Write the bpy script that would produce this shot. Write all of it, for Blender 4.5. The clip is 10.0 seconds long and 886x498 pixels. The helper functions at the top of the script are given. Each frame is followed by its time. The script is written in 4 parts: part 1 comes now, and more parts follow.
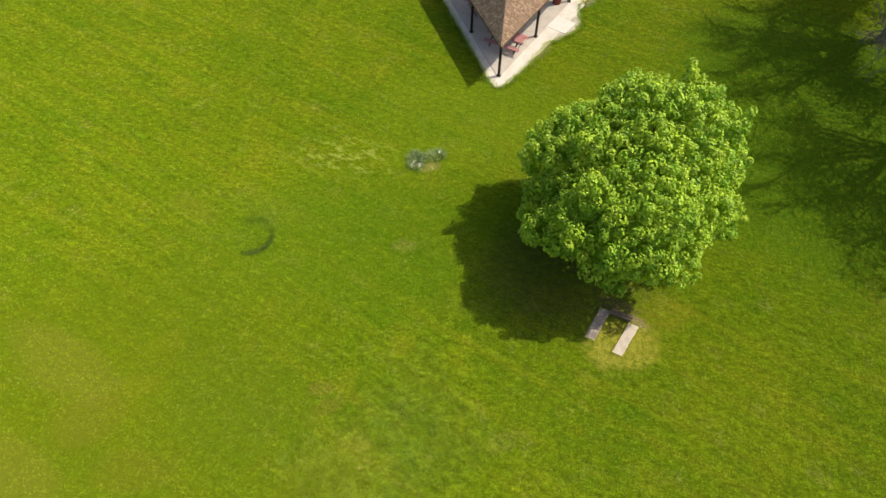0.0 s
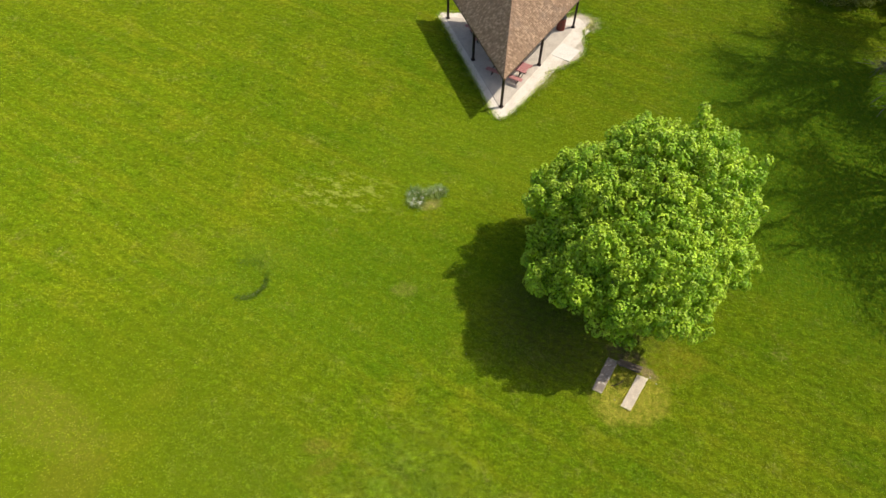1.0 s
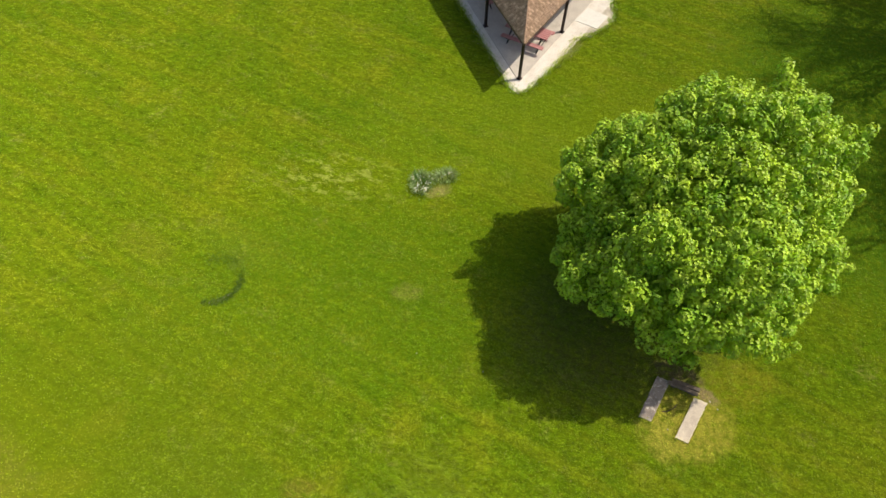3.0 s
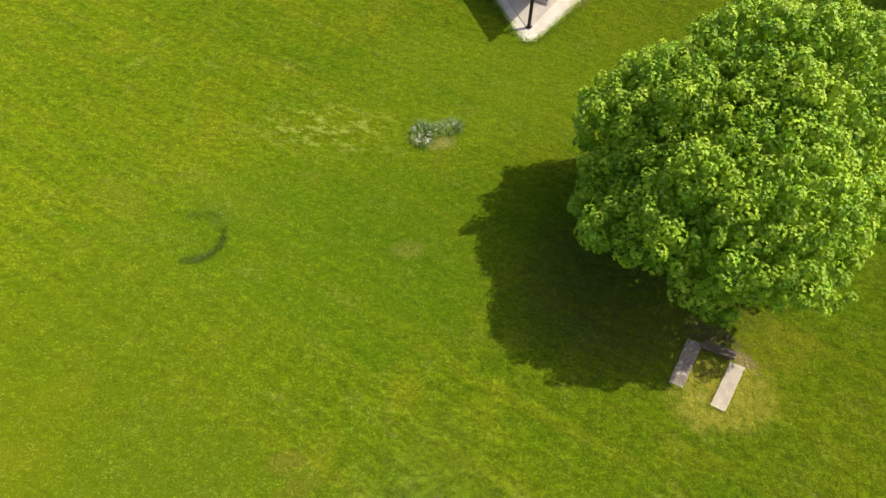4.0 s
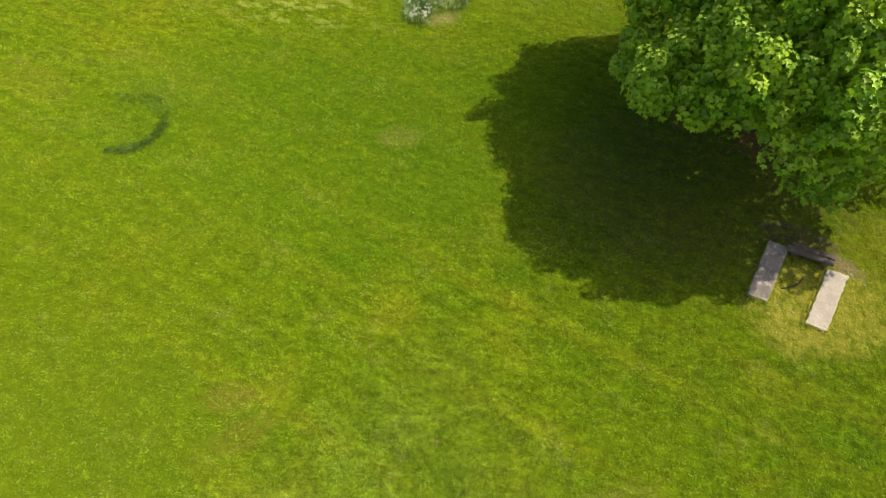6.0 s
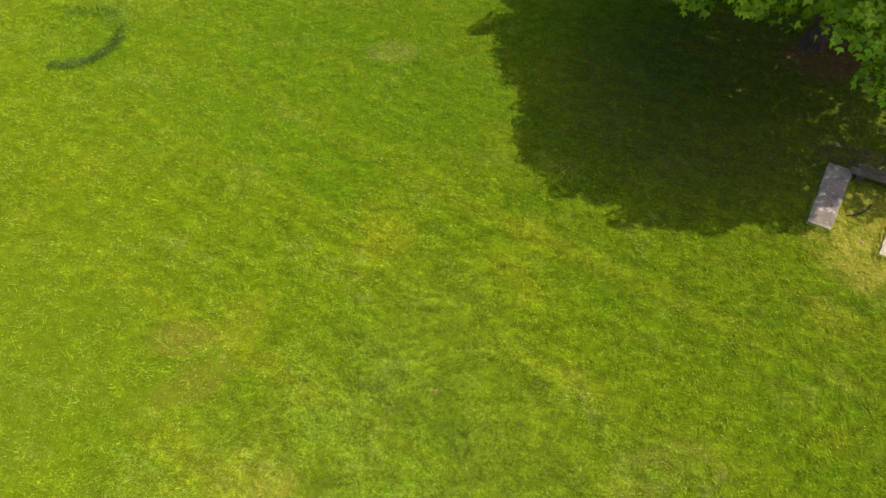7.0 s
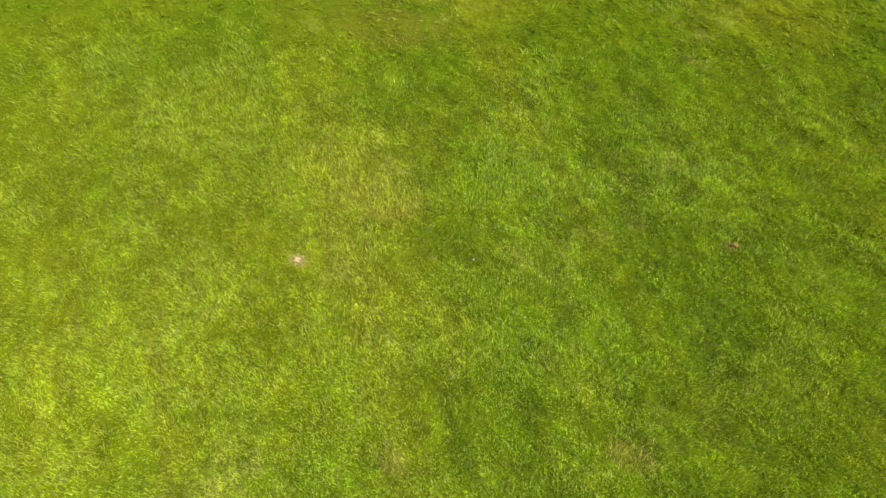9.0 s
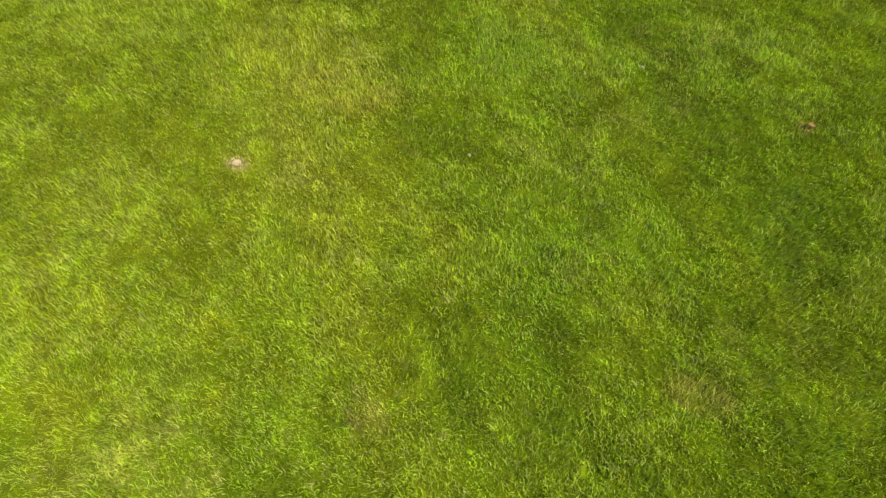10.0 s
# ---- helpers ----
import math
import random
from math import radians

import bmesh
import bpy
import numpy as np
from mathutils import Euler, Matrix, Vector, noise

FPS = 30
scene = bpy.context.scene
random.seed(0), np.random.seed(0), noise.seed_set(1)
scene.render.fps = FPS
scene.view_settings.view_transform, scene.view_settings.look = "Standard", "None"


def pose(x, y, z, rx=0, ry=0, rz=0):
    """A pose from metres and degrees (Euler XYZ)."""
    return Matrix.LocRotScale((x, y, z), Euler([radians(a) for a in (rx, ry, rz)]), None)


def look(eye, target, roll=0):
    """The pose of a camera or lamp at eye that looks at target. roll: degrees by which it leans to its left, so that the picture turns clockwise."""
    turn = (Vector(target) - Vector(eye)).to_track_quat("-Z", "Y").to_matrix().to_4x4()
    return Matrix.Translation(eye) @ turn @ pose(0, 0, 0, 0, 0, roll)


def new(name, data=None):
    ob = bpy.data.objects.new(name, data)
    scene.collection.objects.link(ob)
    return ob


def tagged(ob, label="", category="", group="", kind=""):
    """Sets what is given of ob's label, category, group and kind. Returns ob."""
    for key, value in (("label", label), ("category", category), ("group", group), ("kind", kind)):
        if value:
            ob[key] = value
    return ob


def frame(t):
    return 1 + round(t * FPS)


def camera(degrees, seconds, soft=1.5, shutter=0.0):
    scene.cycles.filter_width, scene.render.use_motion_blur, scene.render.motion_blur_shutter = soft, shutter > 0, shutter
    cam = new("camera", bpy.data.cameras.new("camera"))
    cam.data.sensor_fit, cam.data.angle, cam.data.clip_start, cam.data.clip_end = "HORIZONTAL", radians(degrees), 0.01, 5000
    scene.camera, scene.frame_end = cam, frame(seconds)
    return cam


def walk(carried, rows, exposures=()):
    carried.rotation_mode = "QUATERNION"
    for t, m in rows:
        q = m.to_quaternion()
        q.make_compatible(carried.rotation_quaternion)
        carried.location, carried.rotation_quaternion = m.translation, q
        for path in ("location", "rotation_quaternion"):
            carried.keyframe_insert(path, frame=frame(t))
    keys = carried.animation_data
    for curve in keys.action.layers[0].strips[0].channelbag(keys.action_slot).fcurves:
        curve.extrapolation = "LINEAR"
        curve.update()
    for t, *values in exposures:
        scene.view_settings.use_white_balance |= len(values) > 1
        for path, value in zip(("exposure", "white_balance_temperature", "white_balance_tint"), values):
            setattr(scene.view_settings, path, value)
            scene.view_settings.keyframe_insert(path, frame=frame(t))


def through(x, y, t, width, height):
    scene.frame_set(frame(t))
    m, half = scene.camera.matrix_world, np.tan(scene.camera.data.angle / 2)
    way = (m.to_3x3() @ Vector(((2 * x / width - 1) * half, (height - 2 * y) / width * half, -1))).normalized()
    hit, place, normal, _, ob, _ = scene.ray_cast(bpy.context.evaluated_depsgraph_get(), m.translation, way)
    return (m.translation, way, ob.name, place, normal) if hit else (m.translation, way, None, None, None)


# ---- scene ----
cam = camera(69.3, 10.0, 1.42)

PATH = [
    (0, (-0.071, 0.026, 26.555), (-0.064, 1.15, 24.901), 0.3),
    (0.5, (-0.019, 0.943, 26.679), (-0.016, 2.067, 25.025), 0.1),
    (1, (-0.118, 2.453, 26.79), (-0.111, 3.578, 25.136), 0.3),
    (1.5, (-0.203, 3.989, 26.405), (-0.193, 5.114, 24.752), 0.5),
    (2, (-0.336, 4.965, 25.07), (-0.324, 6.092, 23.417), 0.6),
    (2.5, (-0.483, 5.319, 23.687), (-0.47, 6.443, 22.032), 0.7),
    (4, (-0.772, 5.356, 19.255), (-0.759, 6.473, 17.596), 0.5),
    (4.5, (-0.706, 5.381, 17.741), (-0.699, 6.5, 16.082), 0.2),
    (5, (-0.65, 5.547, 16.301), (-0.647, 6.657, 14.636), -0.0),
    (5.5, (-0.67, 5.703, 14.781), (-0.669, 6.806, 13.113), -0.1),
    (6.8, (-0.817, 5.767, 10.927), (-0.798, 6.87, 9.259), 0.6),
    (7, (-0.76, 5.788, 10.318), (-0.748, 6.89, 8.648), 0.4),
    (7.5, (-0.751, 5.811, 8.785), (-0.727, 6.916, 7.118), 0.8),
    (8, (-0.784, 5.804, 7.209), (-0.841, 6.918, 5.549), 1.6),
    (8.5, (-0.775, 5.882, 5.727), (-1.216, 6.896, 4.061), 1.5),
    (9, (-0.73, 5.994, 4.343), (-1.447, 6.826, 2.672), 0.4),
    (9.5, (-0.767, 6.12, 3.299), (-1.513, 6.916, 1.623), -0.5),
    (10, (-0.82, 6.136, 2.967), (-1.511, 6.972, 1.287), -0.7),
]
walk(cam, [(t, look(eye, target, roll)) for t, eye, target, roll in PATH], [(0, 0.10, 6750, 10), (5.5, 0.16, 6750, 10), (7.5, 0.32, 6750, 10), (9, 0.02, 6750, 10), (10, -0.16, 6750, 10)])

# ---- world, sun, exposure ----
SUN = Vector((0.683, 0.168, 1.0)).normalized()
world = bpy.data.worlds.new("World")
scene.world = world
world.use_nodes = True
wn = world.node_tree
sky = wn.nodes.new("ShaderNodeTexSky")
sky.sky_type, sky.sun_disc = "NISHITA", False
sky.air_density, sky.dust_density, sky.ozone_density = 0.8, 3.5, 0.8
sky.sun_elevation, sky.sun_rotation = radians(54.9), radians(76.2)
wn.links.new(sky.outputs[0], wn.nodes["Background"].inputs[0])
wn.nodes["Background"].inputs[1].default_value = 0.125
sun = new("sun", bpy.data.lights.new("sun", "SUN"))
sun.data.energy, sun.data.angle, sun.data.color = 3.7, radians(0.6), (1.0, 0.95, 0.86)
sun.matrix_world = SUN.to_track_quat("Z", "Y").to_matrix().to_4x4()


# ---- node helpers ----
class Nodes:
    """A small writer of node materials."""

    def __init__(self, name):
        self.mat = bpy.data.materials.new(name)
        self.mat.use_nodes = True
        self.tree = self.mat.node_tree
        self.tree.nodes.clear()
        self.out = self.tree.nodes.new("ShaderNodeOutputMaterial")
        self.geo = self.tree.nodes.new("ShaderNodeNewGeometry")
        self.pos = self.geo.outputs["Position"]

    def put(self, socket, value):
        if isinstance(value, bpy.types.NodeSocket):
            self.tree.links.new(value, socket)
        elif isinstance(value, tuple) and len(value) == 3 and socket.type == "RGBA":
            socket.default_value = (*value, 1)
        else:
            socket.default_value = value

    def math(self, op, a, b=0.0, clamp=False):
        n = self.tree.nodes.new("ShaderNodeMath")
        n.operation, n.use_clamp = op, clamp
        self.put(n.inputs[0], a)
        self.put(n.inputs[1], b)
        return n.outputs[0]

    def noise(self, scale, detail=2.0, rough=0.5, vec=None, distort=0.0):
        n = self.tree.nodes.new("ShaderNodeTexNoise")
        self.put(n.inputs["Vector"], vec or self.pos)
        self.put(n.inputs["Scale"], scale)
        self.put(n.inputs["Detail"], detail)
        self.put(n.inputs["Roughness"], rough)
        self.put(n.inputs["Distortion"], distort)
        return n.outputs["Fac"]

    def mapped(self, scale=(1, 1, 1), turn=0.0, shift=(0, 0, 0)):
        n = self.tree.nodes.new("ShaderNodeMapping")
        self.put(n.inputs["Vector"], self.pos)
        n.vector_type = "TEXTURE"
        n.inputs["Location"].default_value = shift
        n.inputs["Rotation"].default_value = (0, 0, radians(turn))
        n.inputs["Scale"].default_value = scale
        return n.outputs[0]

    def step(self, value, low, high, to_low=0.0, to_high=1.0):
        n = self.tree.nodes.new("ShaderNodeMapRange")
        n.interpolation_type = "SMOOTHSTEP"
        for i, v in enumerate((value, low, high, to_low, to_high)):
            self.put(n.inputs[i], v)
        return n.outputs[0]

    def mix(self, fac, a, b, how="MIX"):
        n = self.tree.nodes.new("ShaderNodeMix")
        n.data_type, n.blend_type = "RGBA", how
        self.put(n.inputs[0], fac)
        self.put(n.inputs[6], a)
        self.put(n.inputs[7], b)
        return n.outputs[2]

    def gain(self, colour, factor):
        """Colour times a grey factor."""
        c = self.tree.nodes.new("ShaderNodeCombineColor")
        for i in range(3):
            self.put(c.inputs[i], factor)
        return self.mix(1.0, colour, c.outputs[0], "MULTIPLY")

    def blob(self, x, y, rx, ry, turn=0.0, ragged=0.5, soft=0.35):
        """A ragged patch round a place on the ground: 1 inside, 0 outside."""
        c, s = math.cos(radians(turn)), math.sin(radians(turn))
        n = self.tree.nodes.new("ShaderNodeSeparateXYZ")
        self.put(n.inputs[0], self.pos)
        dx, dy = self.math("SUBTRACT", n.outputs[0], x), self.math("SUBTRACT", n.outputs[1], y)
        u = self.math("ADD", self.math("MULTIPLY", dx, c / rx), self.math("MULTIPLY", dy, s / rx))
        v = self.math("ADD", self.math("MULTIPLY", dx, -s / ry), self.math("MULTIPLY", dy, c / ry))
        d = self.math("SQRT", self.math("ADD", self.math("MULTIPLY", u, u), self.math("MULTIPLY", v, v)))
        d = self.math("ADD", d, self.math("MULTIPLY", self.math("SUBTRACT", self.noise(2.6, 4, 0.65), 0.5), 2 * ragged))
        return self.step(d, 1.0 - soft, 1.0 + soft, 1.0, 0.0)

    def bump(self, height, strength, distance, normal=None):
        n = self.tree.nodes.new("ShaderNodeBump")
        self.put(n.inputs["Height"], height)
        self.put(n.inputs["Strength"], strength)
        self.put(n.inputs["Distance"], distance)
        if normal:
            self.put(n.inputs["Normal"], normal)
        return n.outputs[0]

    def surface(self, colour, rough=0.8, normal=None, metal=0.0, spec=0.4, matt=1.0):
        n = self.tree.nodes.new("ShaderNodeBsdfPrincipled")
        self.put(n.inputs["Base Color"], colour)
        self.put(n.inputs["Roughness"], rough)
        self.put(n.inputs["Metallic"], metal)
        self.put(n.inputs["Specular IOR Level"], spec)
        n.inputs["Diffuse Roughness"].default_value = matt
        if normal:
            self.put(n.inputs["Normal"], normal)
        self.put(self.out.inputs[0], n.outputs[0])
        return n.outputs[0]

    def leafy(self, colour, through, rough=0.5, spec=0.3, share=0.4, matt=0.0):
        """A thin leaf: reflects colour, and lets part of the light through in another colour."""
        face = self.surface(colour, rough, spec=spec, matt=matt)
        t = self.tree.nodes.new("ShaderNodeBsdfTranslucent")
        self.put(t.inputs[0], through)
        m = self.tree.nodes.new("ShaderNodeMixShader")
        m.inputs[0].default_value = share
        self.put(m.inputs[1], face)
        self.put(m.inputs[2], t.outputs[0])
        self.put(self.out.inputs[0], m.outputs[0])

    def grass(self):
        """The lawn's colour at a place: patches, mowing tracks, straw, worn spots, painted-in shade."""
        fresh, mid, dry = (0.096, 0.172, 0.004), (0.143, 0.204, 0.005), (0.218, 0.238, 0.010)
        big = self.noise(0.16, 3, 0.55)
        middle = self.noise(0.9, 3, 0.6, distort=0.4)
        small = self.noise(6.5, 3, 0.65)
        rows = self.noise(1.0, 2, 0.5, vec=self.mapped((16.0, 0.75, 1), -30.0))
        col = self.mix(self.step(big, 0.32, 0.68), fresh, mid)
        col = self.mix(self.step(middle, 0.35, 0.75, 0.0, 0.75), col, mid)
        col = self.mix(self.step(rows, 0.45, 0.70, 0.0, 0.34), col, dry)
        lines = self.noise(1.0, 2, 0.5, vec=self.mapped((13.0, 0.26, 1), -34.0, (3, 1, 0)))
        col = self.gain(col, self.step(lines, 0.34, 0.66, 0.93, 1.06))
        col = self.mix(self.step(self.noise(0.42, 4, 0.62, vec=self.mapped((1, 1, 1), 0, (31, 7, 0))), 0.52, 0.74, 0.0, 0.55), col, dry)
        col = self.mix(self.step(small, 0.5, 0.78, 0.0, 0.5), col, dry)
        col = self.mix(self.step(self.noise(1.7, 3, 0.6, vec=self.mapped((1, 1, 1), 0, (5, 57, 0))), 0.6, 0.8, 0.0, 0.24), col, (0.042, 0.120, 0.008))
        straw = self.math("MULTIPLY", self.step(self.noise(0.75, 3, 0.6, vec=self.mapped((1, 1, 1), 0, (80, 17, 0))), 0.54, 0.72), self.step(self.noise(5.0, 3, 0.7), 0.40, 0.66))
        col = self.mix(self.math("MULTIPLY", straw, 0.7), col, (0.235, 0.245, 0.042))
        col = self.mix(self.step(self.noise(8.0, 3, 0.6, vec=self.mapped((1, 1, 1), 0, (15, 27, 0))), 0.60, 0.72, 0.0, 0.4), col, (0.036, 0.100, 0.010))
        clump = self.noise(3.0, 4, 0.7, vec=self.mapped((1.5, 0.8, 1), -15), distort=0.6)
        col = self.gain(col, self.step(clump, 0.30, 0.70, 0.80, 1.20))
        tuft = self.noise(6.0, 4, 0.68, vec=self.mapped((1.45, 0.9, 1), -12), distort=0.9)
        col = self.gain(col, self.step(tuft, 0.28, 0.72, 0.72, 1.28))
        flecks = self.math("MULTIPLY", self.step(self.noise(9.0, 2, 0.6, vec=self.mapped((1, 1, 1), 0, (3, 44, 0))), 0.64, 0.72), self.step(self.noise(0.22, 2, 0.5, vec=self.mapped((1, 1, 1), 0, (9, 21, 0))), 0.42, 0.6))
        col = self.mix(self.math("MULTIPLY", flecks, 0.4), col, (0.34, 0.33, 0.09))
        streaky = self.step(self.noise(2.0, 5, 0.75, vec=self.mapped((1.6, 0.8, 1), -20, (2, 5, 0))), 0.50, 0.60)
        col = self.mix(self.math("MULTIPLY", self.math("MULTIPLY", self.blob(-5.4, 24.3, 2.7, 1.2, -6, 0.9, 0.6), streaky), 0.8), col, (0.34, 0.39, 0.06))
        # worn, bleached and greener places and painted shade, all broken by one mask
        worn = self.step(self.noise(4.2, 4, 0.7, vec=self.mapped((1, 1, 1), 0, (12, 3, 0))), 0.36, 0.60, 0.25, 1.0)
        for x, y, rx, ry, turn, amount, tint in (
                (-9.0, 20.6, 2.4, 0.9, -25, 0.22, (0.26, 0.29, 0.03)), (7.75, 13.0, 1.35, 1.1, 57, 1.0, (0.37, 0.345, 0.045)),
                (7.5, 12.2, 0.8, 0.45, 30, 0.5, (0.34, 0.32, 0.045)), (10.3, 14.3, 1.7, 0.9, 15, 0.4, (0.30, 0.265, 0.020)), (8.75, 12.75, 1.15, 1.0, 57, 0.9, (0.35, 0.325, 0.040)), (8.9, 38.8, 1.5, 0.9, 0, 0.8, (0.46, 0.40, 0.26)), (6.2, 33.3, 1.1, 0.5, 50, 0.5, (0.36, 0.34, 0.13)), (-4.0, 18.6, 8.5, 4.3, 0, 0.6, (0.086, 0.176, 0.005)), (-1.9, 18.3, 0.6, 0.4, 0, 0.45, (0.27, 0.25, 0.05)),
                (-0.68, 23.55, 0.60, 0.36, 15, 0.75, (0.33, 0.27, 0.10)), (9.10, 13.98, 0.50, 0.26, -40, 0.8, (0.34, 0.25, 0.14)),
                (8.2, 14.85, 0.9, 0.40, -20, 0.8, (0.15, 0.11, 0.07)), (8.7, 18.1, 1.15, 0.85, 10, 1.0, (0.32, 0.13, 0.085)),
                (-0.85, 9.72, 0.05, 0.035, 0, 0.9, (0.22, 0.13, 0.06)), (-3.39, 7.31, 0.08, 0.06, 20, 0.8, (0.38, 0.33, 0.13)),
                (-3.33, 8.15, 0.40, 0.22, 30, 0.4, (0.25, 0.205, 0.03)), (-0.54, 7.73, 0.17, 0.10, 20, 0.4, (0.30, 0.17, 0.06)), (-1.73, 6.66, 0.12, 0.09, 0, 0.35, (0.30, 0.19, 0.07)),
                (2.6, 8.4, 0.8, 0.4, 20, 0.25, (0.26, 0.22, 0.05)), (-15.1, 9.3, 1.5, 1.2, 20, 0.75, (0.225, 0.185, 0.022)), (-17.6, 7.3, 2.6, 1.1, -25, 0.8, (0.265, 0.225, 0.030)), (-12.6, 7.2, 1.7, 0.9, 0, 0.6, (0.215, 0.180, 0.020)), (-13.2, 10.9, 1.0, 0.5, 10, 0.7, (0.245, 0.250, 0.014)), (-12.3, 13.1, 0.9, 0.5, 30, 0.6, (0.240, 0.255, 0.014)), (-5.3, 10.7, 0.6, 0.35, 0, 0.7, (0.225, 0.185, 0.026)), (-4.9, 9.9, 0.7, 0.35, 20, 0.5, (0.225, 0.180, 0.026)), (-9.0, 10.0, 3.0, 2.2, 0, 0.4, (0.098, 0.168, 0.010)), (-13.0, 20.6, 1.6, 0.7, -30, 0.22, (0.27, 0.24, 0.03)),
                # sun-side contrast painted in: yellower away from the sun, darker green towards it
                (-4.6, 6.6, 2.6, 2.2, 20, 0.22, (0.25, 0.225, 0.012)), (-0.2, 8.4, 2.3, 1.7, 20, 0.12, (0.080, 0.160, 0.006)),
                # brown soil tint where the maple's shadow falls; shade partly put into colour
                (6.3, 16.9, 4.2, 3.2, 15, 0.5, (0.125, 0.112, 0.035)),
                # broad olive at x -16: falloff of light to the left put into colour
                # greener grass at x 22, with the bare trees' shade put into its colour
                (28.3, 34.5, 1.2, 0.8, 0, 0.75, (0.30, 0.25, 0.13)), (22.0, 26.5, 8.5, 11.0, 0, 1.0, (0.082, 0.172, 0.006)), (7.0, 27.5, 6.5, 4.5, 10, 0.4, (0.165, 0.225, 0.007)), (-16.0, 8.0, 11.0, 9.0, 20, 0.75, (0.112, 0.158, 0.005)), (-17.0, 12.0, 3.0, 1.2, -30, 0.35, (0.24, 0.22, 0.03)), (1.0, 27.2, 6.0, 3.8, 0, 0.3, (0.150, 0.255, 0.010))):
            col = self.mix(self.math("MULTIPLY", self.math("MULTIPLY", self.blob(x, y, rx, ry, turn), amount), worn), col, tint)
        return col


def make_lawn():
    n = Nodes("lawn")
    fine = n.noise(24.0, 3, 0.75)
    tuft = n.noise(7.5, 5, 0.78, vec=n.mapped((1, 1.35, 1), -25))
    col = n.gain(n.grass(), n.step(fine, 0.28, 0.72, 0.88, 1.12))
    lump = n.noise(4.0, 3, 0.6, vec=n.mapped((1, 1.5, 1), -30, (6, 2, 0)), distort=0.5)
    h = n.math("ADD", n.math("MULTIPLY", fine, 0.6), n.math("ADD", n.math("MULTIPLY", tuft, 0.9), n.math("MULTIPLY", n.noise(90.0, 2, 0.6), 0.25)))
    n.surface(col, 0.95, n.bump(lump, 0.8, 0.14, n.bump(h, 0.6, 0.05)), spec=0.04, matt=0.85)
    return n.mat


def make_blades(name, low, high, spec, pale, matt):
    n = Nodes(name)
    rnd = n.geo.outputs["Random Per Island"]
    kind = n.math("FRACT", n.math("MULTIPLY", rnd, 57.31))
    col = n.mix(n.step(kind, 0.0, 0.26, 0.4 * pale, 0.0), n.grass(), (0.075, 0.165, 0.032))
    knot = n.noise(13.0, 2, 0.6, vec=n.mapped((1, 1, 1), 0, (7, 3, 0)))
    col = n.gain(col, n.step(knot, 0.34, 0.66, 1.0 - 0.28 * pale, 1.0 + 0.28 * pale))
    col = n.mix(n.step(n.noise(8.0, 2, 0.6, vec=n.mapped((1, 1, 1), 0, (1, 9, 0))), 0.56, 0.72, 0.0, 0.55 * pale), col, (0.225, 0.25, 0.055))
    col = n.mix(n.step(kind, 0.62, 0.86, 0.0, pale), col, (0.235, 0.265, 0.062))
    col = n.gain(col, n.step(rnd, 0.0, 1.0, low, high))
    col = n.mix(n.step(kind, 0.95, 0.97, 0.0, pale), col, (0.50, 0.45, 0.19))
    n.leafy(col, n.mix(1.0, col, (1.5, 1.45, 0.8), "MULTIPLY"), 0.5, spec, 0.16, matt)
    return n.mat


def make_leaf(name, dark, light, share=0.38, spec=0.4, rough=0.45, vary=0.28):
    n = Nodes(name)
    rnd = n.geo.outputs["Random Per Island"]
    col = n.mix(n.step(n.noise(1.3, 4, 0.7), 0.36, 0.66), dark, light)
    col = n.gain(col, n.step(rnd, 0.0, 1.0, 1.0 - vary, 1.02 + vary))
    n.leafy(col, n.mix(1.0, col, (1.8, 1.6, 0.7), "MULTIPLY"), rough, spec, share)
    return n.mat


def make_bark(name, a, b):
    n = Nodes(name)
    streak = n.noise(7.0, 4, 0.65, vec=n.mapped((0.33, 0.33, 2)))
    n.surface(n.mix(n.step(streak, 0.3, 0.7), a, b), 0.9, n.bump(streak, 0.8, 0.03), spec=0.2)
    return n.mat


def make_stone(name, base, stain, speck=40.0, rough=0.85):
    n = Nodes(name)
    blotch, grain = n.noise(1.8, 4, 0.65), n.noise(speck, 3, 0.7)
    col = n.mix(n.step(blotch, 0.38, 0.72, 0.0, 0.8), base, stain)
    col = n.gain(col, n.step(grain, 0.25, 0.75, 0.78, 1.12))
    n.surface(col, rough, n.bump(n.math("ADD", grain, blotch), 0.35, 0.012), spec=0.3)
    return n.mat


def make_slab(name, base, stain, light, cover):
    n = Nodes(name)
    blotch, grain, fleck = n.noise(3.2, 5, 0.7), n.noise(34.0, 3, 0.7), n.noise(8.0, 4, 0.7, vec=n.mapped((1, 1, 1), 0, (4, 9, 0)))
    col = n.mix(n.step(blotch, 0.42, 0.62, 0.0, cover), base, stain)
    col = n.mix(n.step(fleck, 0.56, 0.66, 0.0, 0.8), col, light)
    col = n.gain(col, n.step(grain, 0.25, 0.75, 0.82, 1.12))
    n.surface(col, 0.85, n.bump(n.math("ADD", grain, blotch), 0.35, 0.012), spec=0.3)
    return n.mat


def make_paint(name, base, worn, metal=0.0, rough=0.55, amount=0.7):
    n = Nodes(name)
    wear, grain = n.noise(5.0, 5, 0.7), n.noise(60.0, 2, 0.6, vec=n.mapped((1, 0.17, 1)))
    col = n.mix(n.step(wear, 0.45, 0.75, 0.0, amount), base, worn)
    n.surface(n.gain(col, n.step(grain, 0.2, 0.8, 0.85, 1.1)), rough, n.bump(grain, 0.25, 0.004), metal, 0.35)
    return n.mat


